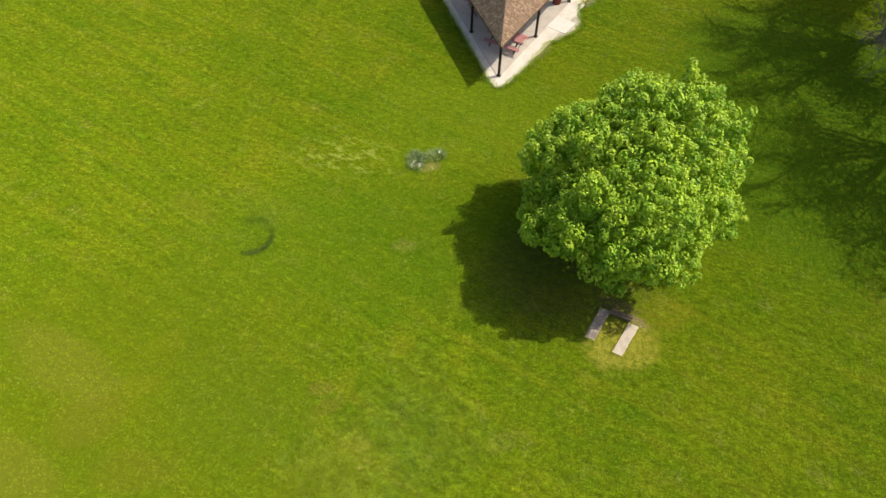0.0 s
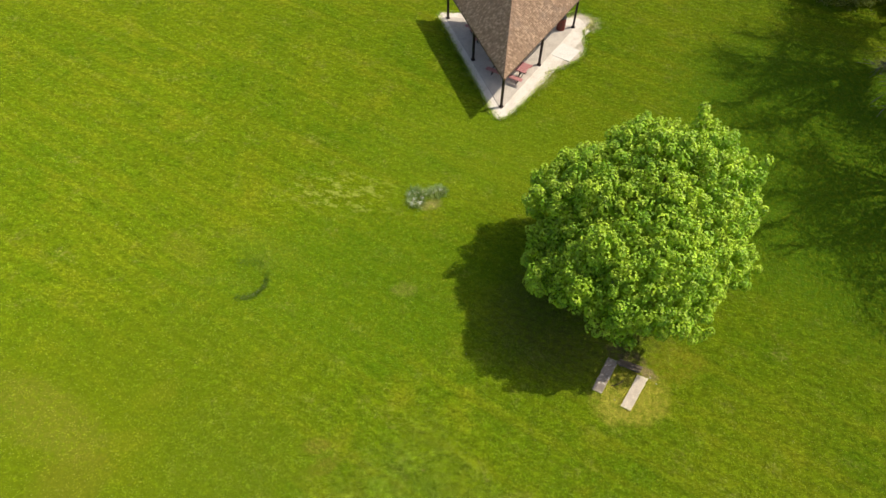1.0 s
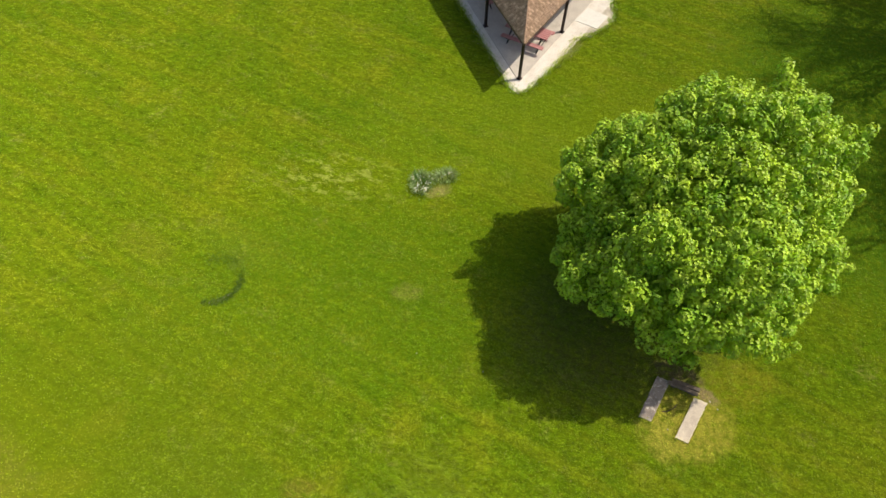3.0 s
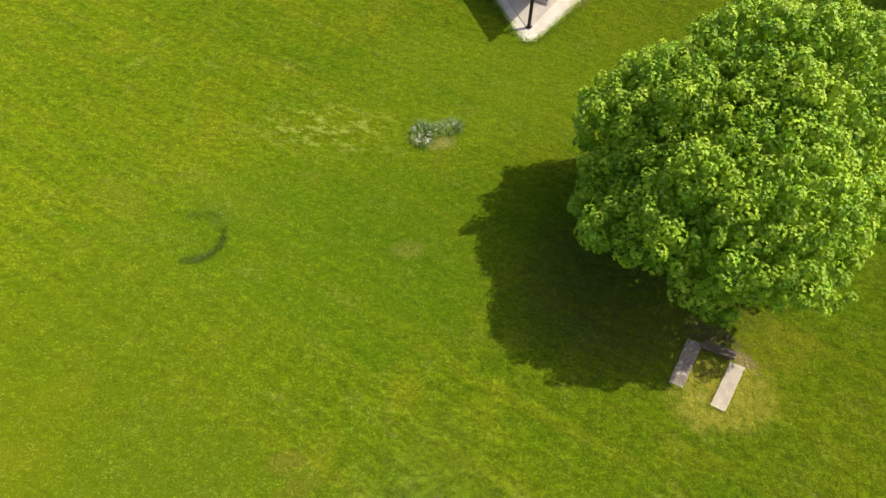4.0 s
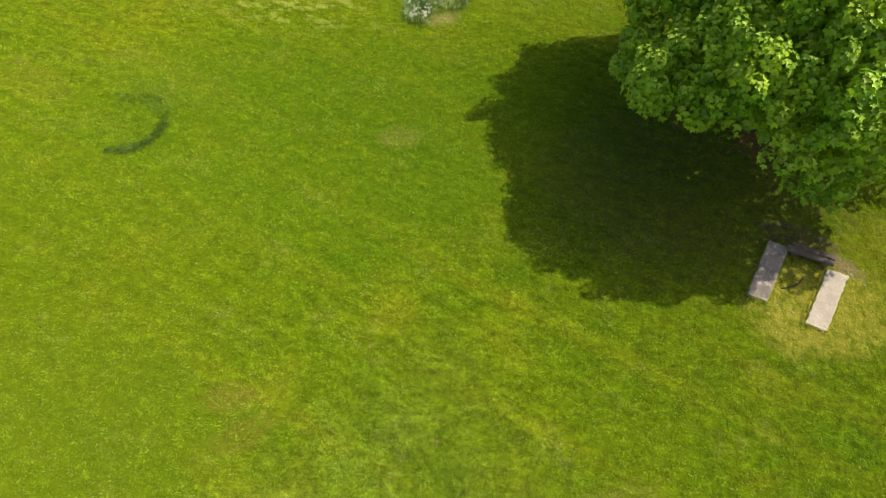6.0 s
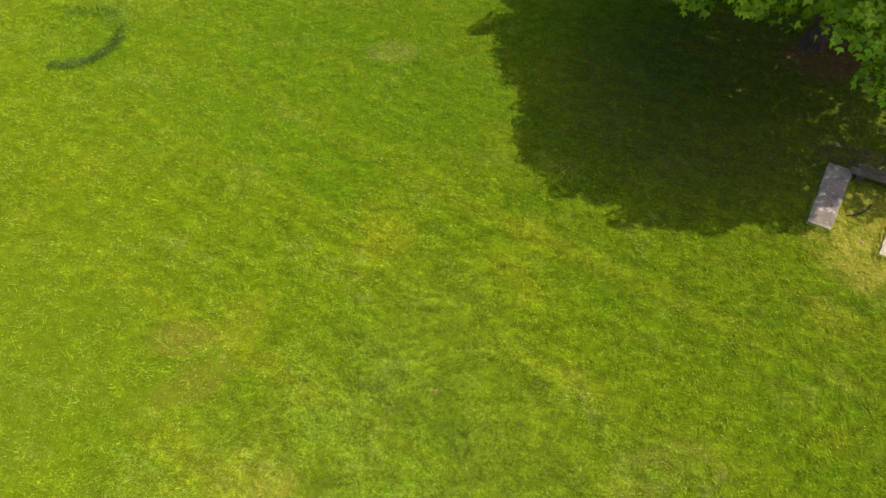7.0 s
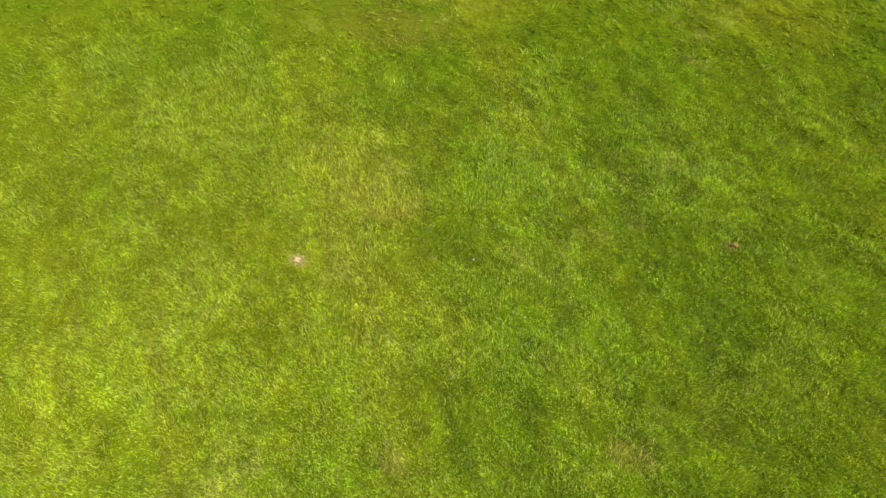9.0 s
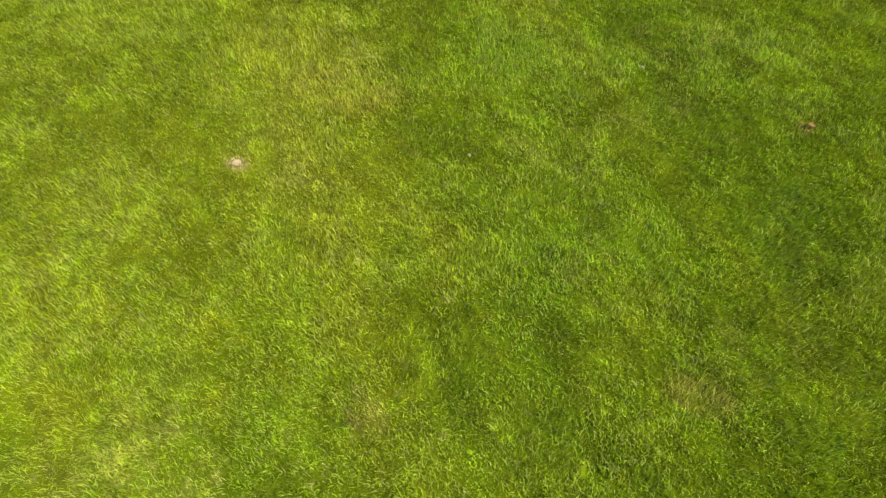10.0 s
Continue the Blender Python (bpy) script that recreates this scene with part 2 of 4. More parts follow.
def make_shingle():
    n = Nodes("cedar_shingle")
    rnd = n.geo.outputs["Random Per Island"]
    a = n.mix(n.step(rnd, 0.0, 0.55), (0.37, 0.245, 0.155), (0.50, 0.335, 0.22))
    col = n.mix(n.step(rnd, 0.64, 0.97), a, (0.69, 0.495, 0.335))
    weather = n.noise(0.9, 4, 0.6)
    col = n.mix(n.step(weather, 0.5, 0.75, 0.0, 0.55), col, (0.39, 0.295, 0.225))
    grain = n.noise(45.0, 3, 0.7)
    n.surface(n.gain(col, n.step(grain, 0.2, 0.8, 0.8, 1.15)), 0.85, n.bump(grain, 0.4, 0.008), spec=0.2)
    return n.mat


LAWN, MEADOW = make_lawn(), make_blades("meadow_grass", 1.35, 2.10, 0.06, 0.25, 0.85)
BLADES, TUFTS = make_blades("grass_blades", 1.15, 3.5, 0.26, 0.50, 0.5), make_blades("grass_tufts", 1.55, 1.9, 0.06, 0.2, 0.85)
MAPLE = make_leaf("maple_leaf", (0.190, 0.370, 0.018), (0.440, 0.595, 0.042), 0.17, 0.30, 0.45, 0.28)
SHRUB = make_leaf("shrub_leaf", (0.15, 0.20, 0.055), (0.34, 0.38, 0.14), 0.45, 0.08, 0.7)
BUD = make_leaf("young_leaf", (0.10, 0.16, 0.02), (0.19, 0.24, 0.04))
DAFFODIL = make_leaf("daffodil_leaf", (0.13, 0.24, 0.08), (0.34, 0.44, 0.22), 0.35, 0.25, 0.45, 0.5)
ARC_GRASS = make_leaf("rank_grass", (0.080, 0.165, 0.015), (0.15, 0.225, 0.05), 0.35, 0.15)
BARK = make_bark("brown_bark", (0.085, 0.055, 0.040), (0.19, 0.14, 0.10))
GREY_BARK = make_bark("grey_bark", (0.16, 0.14, 0.115), (0.34, 0.31, 0.26))
CONCRETE = make_stone("pale_concrete", (0.73, 0.66, 0.555), (0.62, 0.55, 0.455), 30)
RIM = make_stone("worn_concrete", (0.91, 0.85, 0.74), (0.76, 0.68, 0.56), 18)
GRAVEL = make_stone("crushed_gravel", (0.76, 0.68, 0.55), (0.50, 0.44, 0.32), 14)
WHITE_SLAB = make_stone("clean_concrete", (0.90, 0.87, 0.78), (0.83, 0.79, 0.69), 36)
SLAB_RIM = make_slab("pale_stone", (0.80, 0.72, 0.53), (0.66, 0.57, 0.40), (0.90, 0.84, 0.66), 0.6)
SLAB_PALE = make_slab("worn_pale_stone", (0.74, 0.65, 0.51), (0.62, 0.53, 0.41), (0.84, 0.76, 0.60), 0.7)
SLAB_EDGE = make_slab("grey_stone", (0.52, 0.45, 0.34), (0.38, 0.32, 0.23), (0.84, 0.78, 0.62), 0.7)
SLAB_MOSSY = make_slab("lichened_stone", (0.44, 0.36, 0.29), (0.29, 0.24, 0.19), (0.86, 0.80, 0.66), 0.8)
DARK_WOOD = make_stone("dark_weathered_wood", (0.15, 0.11, 0.075), (0.38, 0.30, 0.21), 14, 0.7)
EARTH = make_stone("dry_earth", (0.66, 0.56, 0.33), (0.54, 0.44, 0.24), 60)
DRY_LEAF = make_stone("dead_leaf", (0.50, 0.30, 0.12), (0.34, 0.18, 0.07), 60)
PEBBLE = make_stone("pebble", (0.58, 0.52, 0.38), (0.42, 0.37, 0.26), 60)
POST = make_paint("dark_steel", (0.030, 0.020, 0.018), (0.075, 0.045, 0.032), 0.3, 0.5)
FASCIA = make_paint("fascia_wood", (0.16, 0.10, 0.065), (0.28, 0.20, 0.14), 0.0, 0.8)
RED_WOOD = make_paint("faded_red_paint", (0.60, 0.27, 0.25), (0.70, 0.42, 0.38), 0.0, 0.6)
BARREL = make_paint("barrel_red", (0.19, 0.030, 0.022), (0.12, 0.045, 0.032), 0.1, 0.5)
BLACK = make_paint("black_plastic", (0.014, 0.014, 0.015), (0.03, 0.03, 0.03), 0.0, 0.45)
SHINGLE = make_shingle()
PETAL = make_paint("white_petal", (0.82, 0.86, 0.74), (0.78, 0.80, 0.62), 0.0, 0.6, 0.4)
CUP = make_paint("yellow_cup", (0.75, 0.50, 0.06), (0.70, 0.55, 0.12), 0.0, 0.6, 0.4)


# ---- mesh helpers ----
def mesh_of(name, bm):
    me = bpy.data.meshes.new(name)
    bm.normal_update()
    bm.to_mesh(me)
    bm.free()
    return me


def part(name, shape, material, parent=None, label="", smooth=False):
    """Links a bmesh or mesh as one object, under a thing or a part."""
    me = shape if isinstance(shape, bpy.types.Mesh) else mesh_of(name, shape)
    if not me.materials:
        me.materials.append(material)
    if smooth:
        me.shade_smooth()
    ob = new(name, me)
    if parent:
        ob.parent = parent
    return tagged(ob, label)


def thing(name, m, label, category, group="", kind=""):
    ob = new(name)
    ob.empty_display_size = 0.2
    ob.matrix_basis = m
    return tagged(ob, label, category, group, kind)


def box(bm, m, sx, sy, sz, bevel=0.0):
    """A box of that size with its base at the origin of m."""
    made = bmesh.ops.create_cube(bm, size=1, matrix=m @ Matrix.Translation((0, 0, sz / 2)) @ Matrix.Diagonal((sx, sy, sz, 1)))
    if bevel:
        edges = list({e for v in made["verts"] for e in v.link_edges})
        bmesh.ops.bevel(bm, geom=edges, offset=bevel, segments=2, affect="EDGES", profile=0.6)
    return bm


def boxed(sx, sy, sz, bevel=0.0, m=Matrix()):
    return box(bmesh.new(), m, sx, sy, sz, bevel)


def rod(bm, a, b, r0, r1, sides=8):
    a, b = Vector(a), Vector(b)
    d = b - a
    m = Matrix.Translation((a + b) / 2) @ d.to_track_quat("Z", "Y").to_matrix().to_4x4()
    bmesh.ops.create_cone(bm, cap_ends=True, segments=sides, radius1=r0, radius2=r1, depth=d.length, matrix=m)
    return bm


def array_mesh(name, verts, faces):
    """A mesh of triangles from numpy arrays."""
    me = bpy.data.meshes.new(name)
    me.vertices.add(len(verts))
    me.vertices.foreach_set("co", np.asarray(verts, np.float32).ravel())
    me.loops.add(faces.size)
    me.loops.foreach_set("vertex_index", np.asarray(faces, np.int32).ravel())
    me.polygons.add(len(faces))
    me.polygons.foreach_set("loop_start", np.arange(0, faces.size, 3, dtype=np.int32))
    me.update(calc_edges=True)
    return me


def field(x, y, size, seed):
    """Smooth random values 0 to 1 over the plan, with features of that size."""
    g = np.random.default_rng(seed).random((64, 64))
    u, v = np.asarray(x) / size, np.asarray(y) / size
    i, j = np.floor(u).astype(int), np.floor(v).astype(int)
    fu, fv = u - i, v - j
    fu, fv = fu * fu * (3 - 2 * fu), fv * fv * (3 - 2 * fv)
    a, b = g[i % 64, j % 64], g[(i + 1) % 64, j % 64]
    c, d = g[i % 64, (j + 1) % 64], g[(i + 1) % 64, (j + 1) % 64]
    return (a * (1 - fu) + b * fu) * (1 - fv) + (c * (1 - fu) + d * fu) * fv


def unit(v):
    return v / np.maximum(np.linalg.norm(v, axis=-1, keepdims=True), 1e-9)


def blades(name, x, y, z, length, width, lean, heading, rng, segments=2):
    """Grass blades rooted at x, y, z: a bent strip of two pieces and a tip, or one triangle."""
    n = len(x)
    root = np.stack([x, y, z], 1)
    way = np.stack([np.cos(heading), np.sin(heading), np.zeros(n)], 1)
    turn = heading + np.pi / 2 + rng.normal(0, 0.5, n)
    side = np.stack([np.cos(turn), np.sin(turn), np.zeros(n)], 1) * (width / 2)[:, None]
    up = np.array([0, 0, 1.0])
    tip = root + way * (length * np.sin(lean))[:, None] + up * (length * np.cos(lean))[:, None]
    if segments == 1:
        verts = np.stack([root - side, root + side, tip], 1)
        idx = np.array([[0, 1, 2]])
    else:
        half = root + way * (length * 0.5 * np.sin(lean * 0.45))[:, None] + up * (length * 0.58 * np.cos(lean * 0.45))[:, None]
        verts = np.stack([root - side, root + side, half - side * 0.85, half + side * 0.85, tip], 1)
        idx = np.array([[0, 1, 3], [0, 3, 2], [2, 3, 4]])
    k = verts.shape[1]
    faces = (np.arange(n) * k)[:, None, None] + idx[None]
    return array_mesh(name, verts.reshape(-1, 3), faces.reshape(-1, 3))


def leaves(name, at, facing, along, size, outline, cup=0.16):
    """Flat-ish leaves at places: a fan round a middle point, cupped along the midrib."""
    facing = unit(facing)
    along = unit(along - facing * np.sum(along * facing, 1, keepdims=True))
    across = np.cross(facing, along)
    o = np.array(outline)
    pts = np.concatenate([[[0.0, 0.42, -cup]], np.concatenate([o, np.abs(o[:, :1]) * 0.25], 1)])
    verts = at[:, None] + size[:, None, None] * (across[:, None] * pts[None, :, :1] + along[:, None] * pts[None, :, 1:2] + facing[:, None] * pts[None, :, 2:])
    k = len(pts)
    idx = np.array([[0, 1 + i, 1 + (i + 1) % (k - 1)] for i in range(k - 1)])
    faces = (np.arange(len(at)) * k)[:, None, None] + idx[None]
    return array_mesh(name, verts.reshape(-1, 3), faces.reshape(-1, 3))


def tubes(name, limbs, sides):
    """Tapered limbs, each (start, end, radius, end radius), as one mesh."""
    p0, p1 = np.array([l[0] for l in limbs]), np.array([l[1] for l in limbs])
    r0, r1 = np.array([l[2] for l in limbs]), np.array([l[3] for l in limbs])
    d = unit(p1 - p0)
    a = unit(np.cross(d, np.where(np.abs(d[:, 2:]) > 0.9, [[1.0, 0, 0]], [[0, 0, 1.0]])))
    b = np.cross(d, a)
    ang = np.arange(sides) * 2 * np.pi / sides
    ring = a[:, None] * np.cos(ang)[None, :, None] + b[:, None] * np.sin(ang)[None, :, None]
    verts = np.concatenate([p0[:, None] + ring * r0[:, None, None], p1[:, None] + ring * r1[:, None, None]], 1)
    idx = []
    for i in range(sides):
        j = (i + 1) % sides
        idx += [[i, j, sides + j], [i, sides + j, sides + i]]
    faces = (np.arange(len(limbs)) * 2 * sides)[:, None, None] + np.array(idx)[None]
    return array_mesh(name, verts.reshape(-1, 3), faces.reshape(-1, 3))


def slab_mesh(name, points, z0, z1, ragged=0.0, step=0.0, seed=0):
    """A slab over an outline; its rim may be broken up into short ragged pieces."""
    rng, ring = random.Random(seed), []
    for a, b in zip(points, points[1:] + points[:1]):
        a, b = Vector(a), Vector(b)
        n = max(1, int((b - a).length / step)) if step else 1
        for i in range(n):
            p = a.lerp(b, i / n)
            ring.append((p.x + rng.uniform(-1, 1) * ragged, p.y + rng.uniform(-1, 1) * ragged))
    bm = bmesh.new()
    low = [bm.verts.new((x, y, z0)) for x, y in ring]
    top = [bm.verts.new((x, y, z1)) for x, y in ring]
    bm.faces.new(top)
    bm.faces.new(low[::-1])
    for i in range(len(ring)):
        j = (i + 1) % len(ring)
        bm.faces.new((low[i], low[j], top[j], top[i]))
    bmesh.ops.triangulate(bm, faces=[f for f in bm.faces if len(f.verts) > 4])
    bmesh.ops.recalc_face_normals(bm, faces=bm.faces)
    return mesh_of(name, bm)


# ---- the ground ----
bm = bmesh.new()
bmesh.ops.create_grid(bm, x_segments=2, y_segments=2, size=2000, matrix=Matrix.Translation((0, 25, 0)))
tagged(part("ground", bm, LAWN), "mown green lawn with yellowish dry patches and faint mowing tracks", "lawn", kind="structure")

# ---- shelter: pad, apron ----
CORNER, LEFT, RIGHT = Vector((3.47, 30.84)), Vector((0.36, 39.26)), Vector((8.60, 38.30))
CENTRE = (CORNER + LEFT + RIGHT) / 3


def outset(amount):
    """The shelter's triangle, each corner moved outwards from the middle."""
    return [p + (p - CENTRE).normalized() * amount for p in (CORNER, RIGHT, LEFT)]


RIM_LINE = [(2.95, 30.25), (3.30, 29.85), (3.75, 29.95), (5.1, 31.55), (6.75, 33.75), (9.65, 38.0), (9.2, 39.3), (-0.2, 39.95), (-0.28, 39.5)]
tagged(part("pavement", slab_mesh("pavement_rim", RIM_LINE, -0.05, 0.055, 0.06, 0.12, 3), RIM), "worn pale concrete rim round the shelter floor", "pavement", kind="structure")
tagged(part("shelter_floor", slab_mesh("shelter_floor", outset(0.22), -0.05, 0.095), CONCRETE), "smooth pale concrete floor of the triangular shelter", "floor", kind="structure")
APRON = [(6.2, 34.2), (6.6, 33.95), (7.6, 34.35), (8.75, 35.2), (9.2, 36.15), (9.25, 37.9), (10.0, 38.9), (9.95, 39.4), (9.2, 40.0), (8.3, 39.2)]
tagged(part("gravel_apron", slab_mesh("gravel_apron", APRON, -0.05, 0.038, 0.07, 0.13, 5), GRAVEL), "pale crushed gravel apron beside the shelter floor", "gravel", kind="structure")
tagged(part("paving_slab", slab_mesh("paving_slab", [(6.83, 35.62), (7.99, 34.9), (8.75, 35.96), (7.76, 36.73)], -0.02, 0.075), WHITE_SLAB), "clean whitish square concrete slab set in the gravel", "paving", kind="structure")


def along_edge(line, count, inward, spread, rng):
    """Places strewn along a closed outline, denser towards a line a little inside it."""
    a = np.array([tuple(p) for p in line])
    b = np.roll(a, -1, axis=0)
    length = np.linalg.norm(b - a, axis=1)
    pick = rng.choice(len(a), count, p=length / length.sum())
    way = (b - a)[pick] / length[pick][:, None]
    spot = a[pick] + (b - a)[pick] * rng.random((count, 1))
    # heaps and gaps along the way, so that the edge wanders
    wave = 0.5 + 0.5 * np.sin(spot[:, 0] * 5.1 + 2.0 * np.sin(spot[:, 1] * 3.7))
    return spot + np.stack([way[:, 1], -way[:, 0]], 1) * (rng.normal(0, spread, count) * (0.5 + 0.8 * wave) - inward)[:, None]


def strewn_stones(name, spots, low, high, rng):
    """Small angular stones, one lump of eight faces each."""
    n = len(spots)
    size = rng.uniform(low, high, n)
    dirs = np.array([(1, 0, 0), (0, 1, 0), (-1, 0, 0), (0, -1, 0), (0, 0, 0.7), (0, 0, -0.7)])
    turn = rng.uniform(0, math.tau, n)
    c, si = np.cos(turn), np.sin(turn)
    body = dirs[None] * size[:, None, None] * rng.uniform(0.6, 1.3, (n, 6, 1))
    x, y = body[..., 0] * c[:, None] - body[..., 1] * si[:, None], body[..., 0] * si[:, None] + body[..., 1] * c[:, None]
    vs = np.stack([x + spots[:, :1], y + spots[:, 1:], body[..., 2] + 0.036], 2).reshape(-1, 3)
    faces = np.array([(0, 1, 4), (1, 2, 4), (2, 3, 4), (3, 0, 4), (1, 0, 5), (2, 1, 5), (3, 2, 5), (0, 3, 5)])
    return array_mesh(name, vs, (faces[None] + 6 * np.arange(n)[:, None, None]).reshape(-1, 3))


def edge_blades(name, spots, rng):
    """Grass that leans over the edge of the paving, a bent blade of two faces each."""
    n = len(spots)
    turn, tall, lean = rng.uniform(0, math.tau, n), rng.uniform(0.07, 0.14, n), rng.uniform(0.3, 1.0, n)
    way = np.stack([np.cos(turn), np.sin(turn)], 1)
    side = np.stack([-way[:, 1], way[:, 0]], 1) * rng.uniform(0.006, 0.012, n)[:, None]
    tip = spots + way * (tall * lean)[:, None]
    mid = spots + way * (tall * lean * 0.35)[:, None]
    flat = np.stack([spots - side, spots + side, mid - side, mid + side, tip], 1)
    z = np.stack([0 * tall, 0 * tall, 0.65 * tall, 0.65 * tall, tall], 1)
    vs = np.concatenate([flat, z[..., None]], 2).reshape(-1, 3)
    faces = np.array([(0, 1, 3), (0, 3, 2), (2, 3, 4)])
    return array_mesh(name, vs, (faces[None] + 5 * np.arange(n)[:, None, None]).reshape(-1, 3))


edge_rng = np.random.default_rng(61)
OUTER = RIM_LINE[:4] + [(6.35, 33.2)] + APRON[1:9] + RIM_LINE[7:]
gravel_spots = along_edge(OUTER, 3600, 0.05, 0.10, edge_rng)
tagged(part("strewn_gravel", strewn_stones("strewn_gravel", gravel_spots, 0.010, 0.024, edge_rng), RIM), "pale gravel strewn along the edge of the shelter paving", "gravel", kind="stuff")
grass_spots = along_edge(OUTER, 9000, 0.0, 0.10, edge_rng)
tagged(part("edge_grass", edge_blades("edge_grass", grass_spots, edge_rng), BLADES), "green lawn grass growing over the paving's edge", "grass", kind="stuff")

# ---- shelter: posts, beams, roof ----
EAVE, APEX, FLOOR = 2.62, 4.45, 0.095
shelter = thing("shelter", Matrix.Translation((CENTRE.x, CENTRE.y, FLOOR)), "triangular park shelter with brown shingled roof on dark posts", "shelter")
HERE = Matrix.Translation((-CENTRE.x, -CENTRE.y, -FLOOR))
post_mesh = boxed(0.13, 0.13, EAVE - 0.02 - FLOOR, 0.012)
box(post_mesh, Matrix.Translation((0, 0, 0)), 0.26, 0.26, 0.015)
post_mesh = mesh_of("post", post_mesh)
corners = [CORNER, RIGHT, LEFT]
for i, p in enumerate(corners):
    q = corners[(i + 1) % 3]
    for at in (p, (p + q) / 2):
        ob = part("post", post_mesh, POST, shelter)
        ob.matrix_basis = Matrix.Translation((at.x - CENTRE.x, at.y - CENTRE.y, 0)) @ pose(0, 0, 0, 0, 0, math.degrees(math.atan2(q.y - p.y, q.x - p.x)))
    way = (q - p).normalized()
    bm = bmesh.new()
    mid = (p + q) / 2
    m = HERE @ Matrix.Translation((mid.x, mid.y, EAVE - 0.22)) @ pose(0, 0, 0, 0, 0, math.degrees(math.atan2(way.y, way.x)))
    box(bm, m, (q - p).length - 0.14, 0.10, 0.20, 0.008)
    part("beam", bm, POST, shelter)
eaves = [Vector((*p, EAVE)) for p in outset(0.50)]
apex = Vector((CENTRE.x, CENTRE.y, APEX))
for i in range(3):
    a, b = eaves[i], eaves[(i + 1) % 3]
    along = (b - a).normalized()
    foot = a + along * (apex - a).dot(along)
    rise = apex - foot
    out = along.cross(rise).normalized()
    if out.z < 0:
        out = -out
    # boards under the shingles
    bm = bmesh.new()
    lower = [bm.verts.new(HERE @ (v - out * 0.05)) for v in (a, b, apex)]
    upper = [bm.verts.new(HERE @ v) for v in (a, b, apex)]
    bm.faces.new(upper)
    bm.faces.new(lower[::-1])
    for k in range(3):
        bm.faces.new((lower[k], lower[(k + 1) % 3], upper[(k + 1) % 3], upper[k]))
    bmesh.ops.recalc_face_normals(bm, faces=bm.faces)
    slope = part("roof_slope", bm, FASCIA, shelter)
    # courses of shingles
    rng = random.Random(20 + i)
    slope_len, up, gap = rise.length, rise.normalized(), 0.13
    vs, fs = [], []
    for c in range(int(slope_len / gap)):
        s0 = c * gap - 0.03
        s1 = min(s0 + gap * 1.45, slope_len)
        l, r = (foot - a).length, (b - foot).length
        k = max(0.0, 1 - max(s0, 0) / slope_len)
        x = -l * k - rng.uniform(0, 0.1)
        while x < r * k:
            w = rng.uniform(0.07, 0.14)
            x0, x1 = max(x, -l * k), min(x + w - 0.012, r * k)
            x += w
            if x1 - x0 < 0.03:
                continue
            drop, lift = rng.uniform(-0.015, 0.02), rng.uniform(0.009, 0.017)
            kt = max(0.0, 1 - s1 / slope_len)
            t0, t1 = max(x0, -l * kt), min(x1, r * kt)
            if t1 < t0:
                t0 = t1 = (t0 + t1) / 2
            base = len(vs)
            for px, ps, ph in ((x0, s0 - drop, lift), (x1, s0 - drop, lift), (t1, s1, 0.006), (t0, s1, 0.006), (x0, s0 - drop, 0.001), (x1, s0 - drop, 0.001)):
                vs.append(tuple(HERE @ (foot + along * px + up * ps + out * ph)))
            fs += [(base, base + 1, base + 2), (base, base + 2, base + 3), (base + 4, base + 5, base + 1), (base + 4, base + 1, base),
                   (base + 5, base + 2, base + 1), (base + 4, base, base + 3)]
    part("shingles", array_mesh("shingles", np.array(vs), np.array(fs)), SHINGLE, slope, "weathered brown wooden shingles")["kind"] = "stuff"
    # hip cap
    bm = bmesh.new()
    rod(bm, HERE @ (a + Vector((0, 0, 0.01))), HERE @ (apex + Vector((0, 0, 0.01))), 0.035, 0.035, 6)
    part("hip_cap", bm, SHINGLE, shelter)
    # eave board
    bm = bmesh.new()
    mid = (a + b) / 2
    box(bm, HERE @ Matrix.Translation(mid - Vector((0, 0, 0.15))) @ pose(0, 0, 0, 0, 0, math.degrees(math.atan2(along.y, along.x))), (b - a).length - 0.06, 0.03, 0.13)
    part("eave_board", bm, FASCIA, shelter)


# ---- picnic tables, barrel ----
def picnic_table(m, label):
    t = thing("picnic_table", m, label, "picnic table", "picnic tables under the shelter")
    plank, seat = mesh_of("plank", boxed(2.4, 0.135, 0.04, 0.006)), mesh_of("seat_plank", boxed(2.4, 0.13, 0.04, 0.006))
    for i in range(5):
        part("plank", plank, RED_WOOD, t).matrix_basis = Matrix.Translation((0, -0.296 + i * 0.148, 0.72))
    for y in (-0.78, -0.64, 0.64, 0.78):
        part("seat_plank", seat, RED_WOOD, t).matrix_basis = Matrix.Translation((0, y, 0.42))
    for x in (-0.85, 0.85):
        bm = bmesh.new()
        rod(bm, (x, -0.68, 0.02), (x, -0.22, 0.70), 0.028, 0.028)
        rod(bm, (x, 0.68, 0.02), (x, 0.22, 0.70), 0.028, 0.028)
        rod(bm, (x, -0.85, 0.395), (x, 0.85, 0.395), 0.025, 0.025)
        rod(bm, (x, -0.36, 0.695), (x, 0.36, 0.695), 0.025, 0.025)
        rod(bm, (x, -0.74, 0.02), (x, 0.74, 0.02), 0.02, 0.02)
        part("frame", bm, BLACK, t, "dark steel leg frame")
    return t


picnic_table(pose(4.08, 33.80, FLOOR, 0, 0, -29), "faded red plank picnic table sticking out of the shelter's shade")
picnic_table(pose(2.85, 37.55, FLOOR, 0, 0, 20), "faded red plank picnic table in the shelter's shade")

